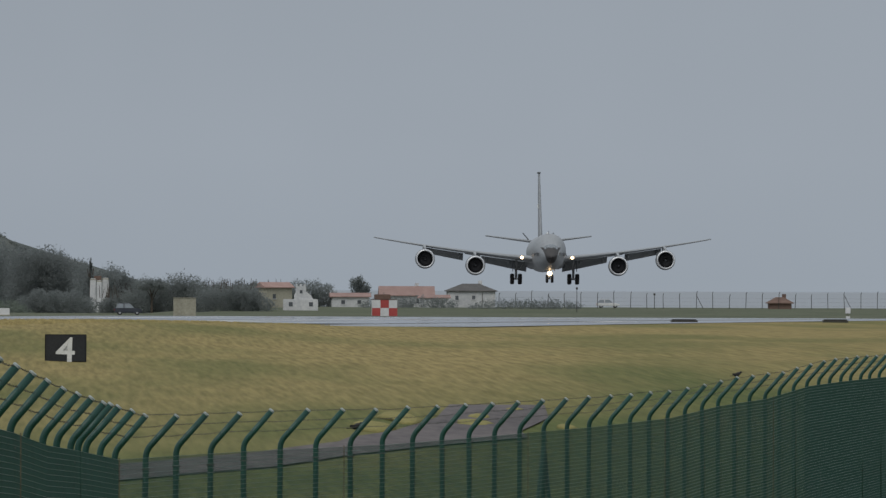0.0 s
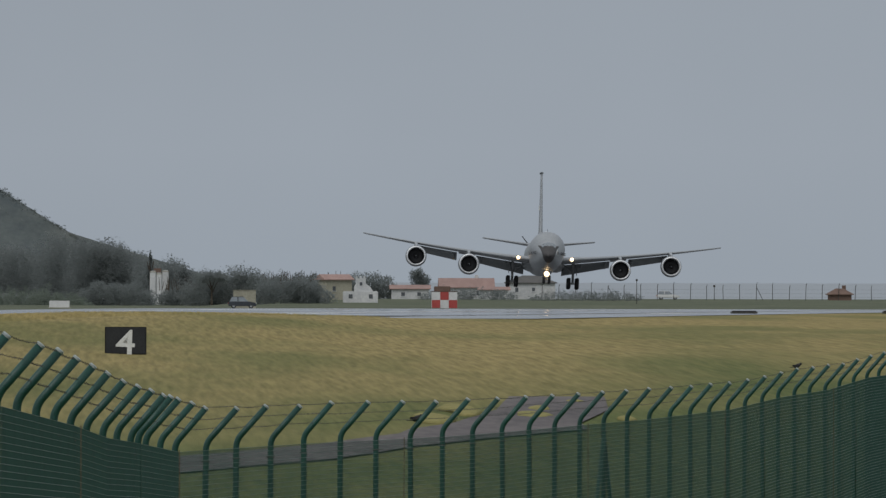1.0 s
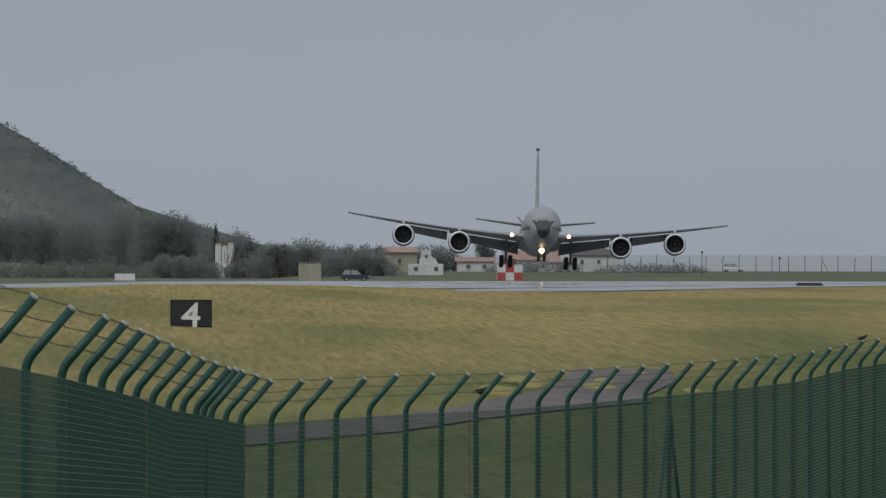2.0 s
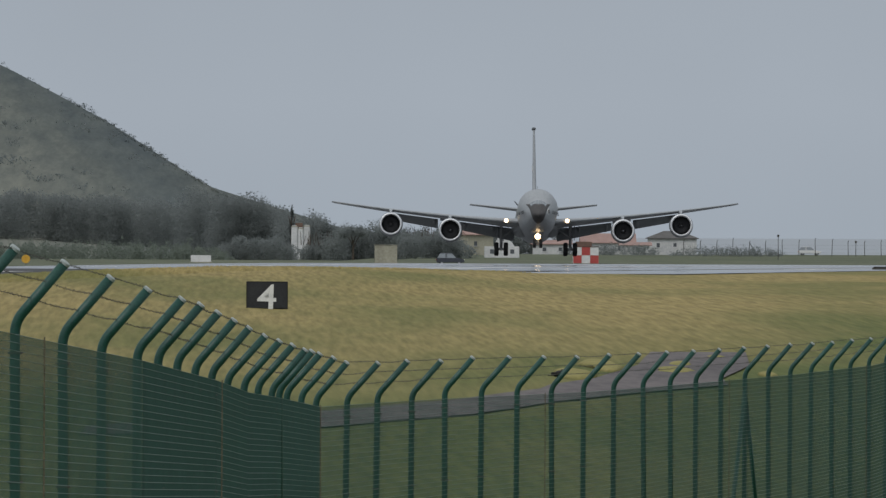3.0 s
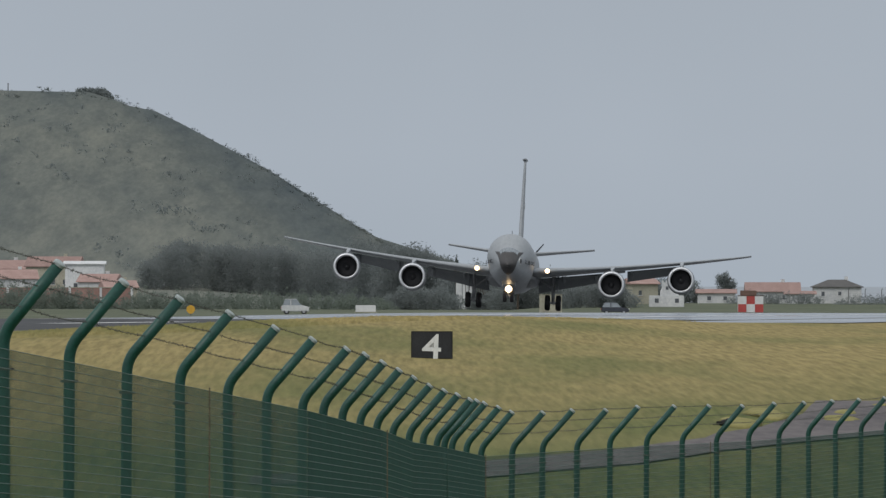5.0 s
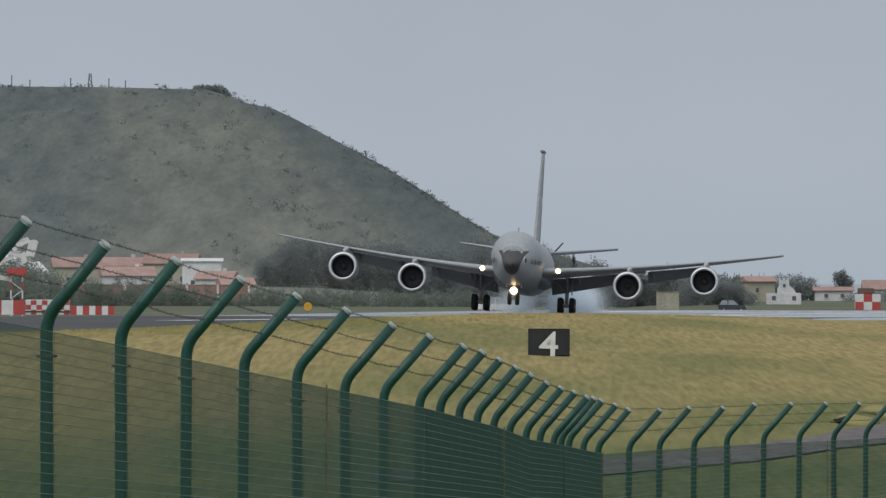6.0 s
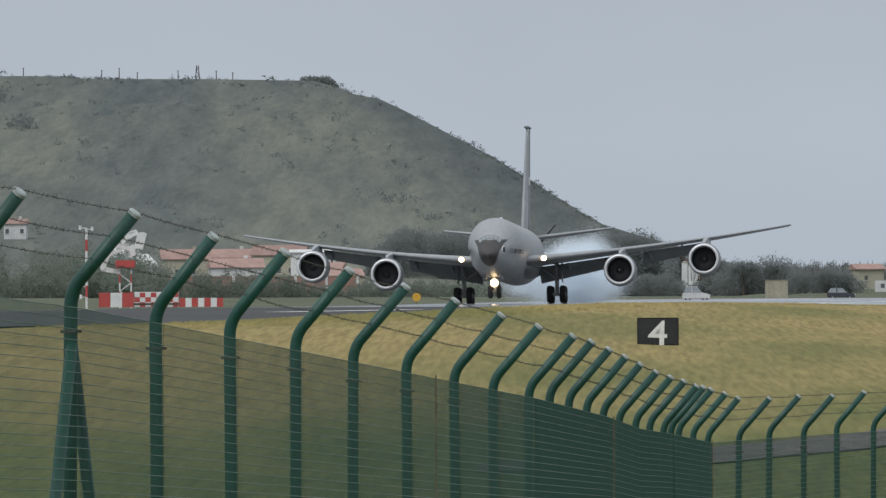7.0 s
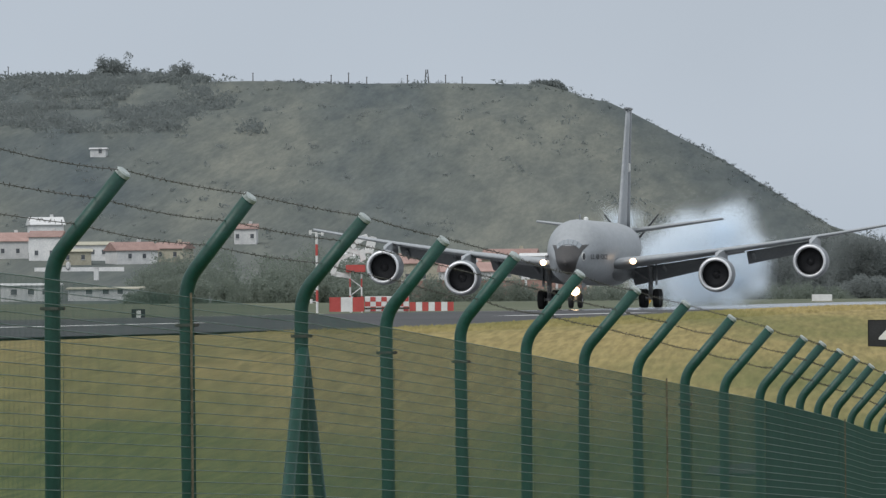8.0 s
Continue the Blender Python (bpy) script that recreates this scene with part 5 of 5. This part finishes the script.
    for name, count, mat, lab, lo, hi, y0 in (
            ("hill_scrub", 1100, "hill", "low scrub covering the hillside, green greyed by painted haze", 0.4, 1.0, 2850), ("hill_trees", 8, "far_leaf", "dark trees and bushes scattered over the hill", 1.0, 2.2, 2850),
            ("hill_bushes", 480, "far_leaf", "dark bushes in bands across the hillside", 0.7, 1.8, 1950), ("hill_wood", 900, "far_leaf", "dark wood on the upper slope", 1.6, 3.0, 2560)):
        v, f = [], []
        k = 0
        while k < count:
            y = y0 + (3150 - y0) * rg.random()
            a = rg.uniform(-0.092, 0.012) if name != "hill_wood" else rg.uniform(-0.085, -0.05)
            x = a * y
            if name == "hill_wood":
                if noise.noise((a * 160.0, y * 0.006, 3.0)) + smooth01(-0.056, -0.066, a) * 0.5 < 0.32:
                    continue
            else:
                dens = noise.noise((x * 0.02 + y * 0.004, y * 0.008, 7.0 if mat == "far_leaf" else 2.0))
                if dens < rg.uniform(-0.5, 0.35) + (0.15 if mat == "far_leaf" else 0):
                    continue
            k += 1
            z = land_z(x, y)
            s = rg.uniform(lo, hi)
            for _ in range(34 if name == "hill_wood" else 26):
                c = np.array([x, y, z + s * 0.3]) + rg.normal(size=3) * s * np.array([0.5, 0.5, 0.26])
                t = rg.normal(size=(3, 3)) * s * 0.17
                i = len(v)
                v += [tuple(c + t[0]), tuple(c + t[1]), tuple(c + t[2])]
                f.append((i, i + 1, i + 2))
        tagged(new(name, raw(name, v, f, M[mat])), lab, "scrub", kind="stuff")
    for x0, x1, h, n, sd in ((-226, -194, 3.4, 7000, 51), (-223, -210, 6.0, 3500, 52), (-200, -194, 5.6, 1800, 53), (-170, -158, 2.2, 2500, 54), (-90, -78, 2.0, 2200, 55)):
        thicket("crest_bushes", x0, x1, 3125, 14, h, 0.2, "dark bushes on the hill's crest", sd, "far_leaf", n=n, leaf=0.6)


build_far_side()
dark_car = vehicle("moving_car", "dark blue car driving along the perimeter track", "navy", 3.5, 1.5)
white_car = vehicle("moving_car", "white car driving along the runway's far verge", "white", 2.9, 1.6)


# ---------------------------------------------------------------- birds on the fence
def bird(i, f, turn, label):
    p0, p1 = Vector(post_path()[-2]), Vector(post_path()[-1])
    at = fence_at(i) + p0.lerp(p1, f) + Vector((0, 0, 0.028))
    b = empty("perched_bird", Matrix.Translation(at) @ pose(0, 0, 0, 0, 0, turn))
    b.scale = (0.54, 0.54, 0.54)
    tagged(b, label, "bird")
    bm = bmesh.new()
    bmesh.ops.create_uvsphere(bm, u_segments=14, v_segments=10, radius=1.0, matrix=pose(0, 0, 0.07, 0, -28, 0) @ Matrix.Diagonal((0.11, 0.055, 0.06, 1)))
    part("body", bm, M["bird"], b, smooth=True)
    bm = bmesh.new()
    bmesh.ops.create_uvsphere(bm, u_segments=12, v_segments=8, radius=0.036, matrix=pose(0.1, 0, 0.13))
    part("head", bm, M["bird"], b, smooth=True)
    part("beak", tubed([(0.125, 0, 0.13), (0.165, 0, 0.12)], [0.012, 0.002], 6), M["bird"], b)
    part("tail", boxed(-0.24, -0.08, -0.022, 0.022, 0.015, 0.03, bevel=0.005), M["bird"], b)
    for s in (-1, 1):
        part("wing", boxed(-0.14, 0.06, s * 0.052 - 0.01, s * 0.052 + 0.01, 0.04, 0.1, bevel=0.008), M["bird"], b)
        part("leg", tubed([(0, s * 0.02, 0.04), (0, s * 0.02, -0.02)], 0.005, 5), M["bird"], b)


bird(44, 1.0, 10, "small dark bird perched on a fence post's tip")
bird(28, 0.12, 20, "small dark bird perched low on a fence arm")


# ---------------------------------------------------------------- tyre smoke in drifting pieces of fine flecks
SMOKE = []


def build_smoke():
    rg = np.random.default_rng(77)
    meshes = []
    for k in range(4):
        n = 40000
        d = rg.normal(size=(n, 3))
        p = d * 0.66
        for f in (1.3, 2.9):
            p = p + 0.42 / f * np.sin(f * p[:, (1, 2, 0)] + rg.random(3) * 6.28)
        fine = np.clip(0.0165 - 0.0065 * np.linalg.norm(d, axis=1) * 0.66, 0.0035, 0.0165)
        v = (p[:, None, :] + rg.normal(size=(n, 3, 3)) * fine[:, None, None]).reshape(-1, 3)
        meshes.append(raw("smoke_piece", v, np.arange(3 * n).reshape(-1, 3), M["smoke"]))
    for k in range(42):
        ob = new("smoke_puff", meshes[k % 4] if k < 30 else meshes[k % 3])
        s = 0.8 + 0.8 * (k / 29.0) ** 1.2 if k < 30 else 1.3
        ob.scale = (s * 1.15, s, s)
        tagged(ob, "thin bluish-white puff of tyre smoke over the runway", "smoke", "tyre smoke", kind="stuff")
        SMOKE.append((ob, s, k))


build_smoke()


# ---------------------------------------------------------------- what moves
# seconds, x, y, wheel height below the eye, heading, pitch, bank (degrees; heading to the right of the way to the camera)
FLIGHT = (
    (0.0, 63.9, 1192.0, -0.86, -0.7, 0.8, 0.1), (0.5, 58.4, 1157.6, -1.51, -0.75, 1.5, 0.95), (1.0, 53.3, 1123.5, -2.15, -0.8, 2.0, 2.3),
    (1.5, 48.1, 1090.0, -2.62, -0.85, 2.8, 2.6), (2.8, 34.6, 1002.3, -3.06, -1.05, 3.2, 0.2), (3.0, 32.55, 989.0, -3.13, -1.1, 3.2, 0.05),
    (3.5, 27.6, 956.5, -3.22, -0.95, 3.1, 0.45), (4.0, 22.46, 923.2, -3.02, -1.4, 2.7, 1.15), (4.5, 17.4, 891.0, -2.98, -1.7, 2.3, 1.7),
    (5.8, 4.88, 807.0, -3.33, -3.4, 2.7, 2.9), (6.0, 3.14, 794.2, -3.34, -3.4, 2.5, 2.28), (6.5, -1.4, 763.0, -3.42, -3.9, 2.2, 0.25),
    (7.0, -5.8, 732.0, -3.24, -4.2, 1.9, -0.9), (7.5, -10.2, 699.8, -3.06, -4.5, 1.1, -0.95), (8.0, -14.6, 670.0, -3.0, -5.3, 0.4, -0.3),
)


def motions():
    rows = []
    for t, x, y, z, h, p, b in FLIGHT:
        rows.append((t, Matrix.Translation((x, y, EYE_Z + z - 0.45)) @ pose(0, 0, 0, 0, 0, h) @ pose(0, 0, 0, -p, 0, 0) @ pose(0, 0, 0, 0, b, 0)))
    walk(tanker, rows)
    # two cars on the track beyond the runway
    for car, y, way in ((dark_car, 1272.0, ((0.0, 16.1), (0.5, 19.5), (1.0, 22.85), (1.5, 26.2), (2.2, 29.6), (3.0, 31.2), (8.0, 31.2))),
                        (white_car, 1055.0, [(float(k), -52.7 + 9.08 * k) for k in range(9)])):
        walk(car, [(t, pose(x, y, land_z(x, y))) for t, x in way])
    # smoke: each puff rises out of the runway where the tyres first scuff it, then drifts off on the crosswind
    rg = random.Random(8)
    for ob, s, k in SMOKE:
        start = 5.8 + 0.6 * ((k % 30) / 29.0) ** 1.25 + (0.1 if k >= 30 else 0.0)
        px, py = 5.6 - 9.2 * (start - 5.85) + (-1.4 if k % 9 == 3 else rg.uniform(2.0, 3.2)) + rg.uniform(-0.5, 0.5), 806 - 62.0 * (start - 5.85) * 0.7 + rg.uniform(0, 8)
        ground = runway_z(py)
        low = Matrix.Translation((px, py, ground - 2.6 * s - 1.0))
        vx, vy, vz = rg.uniform(-9.7, -6.0), rg.uniform(-10, 0), 3.2 * rg.random() ** 1.1
        path = [(0.0, low), (start - 0.12, low)]
        for dt in (0.05, 0.4, 0.9, 1.5, 2.2):
            if start + dt < 8.0:
                path.append((start + dt, Matrix.Translation((px + vx * dt, py + vy * dt, ground + 0.7 + vz * dt)) @ pose(0, 0, 0, 10 * dt, 0, 14 * dt)))
        dt = 8.0 - start
        path.append((8.0, Matrix.Translation((px + vx * dt, py + vy * dt, ground + 0.7 + vz * dt)) @ pose(0, 0, 0, 10 * dt, 0, 14 * dt)))
        walk(ob, path)


motions()
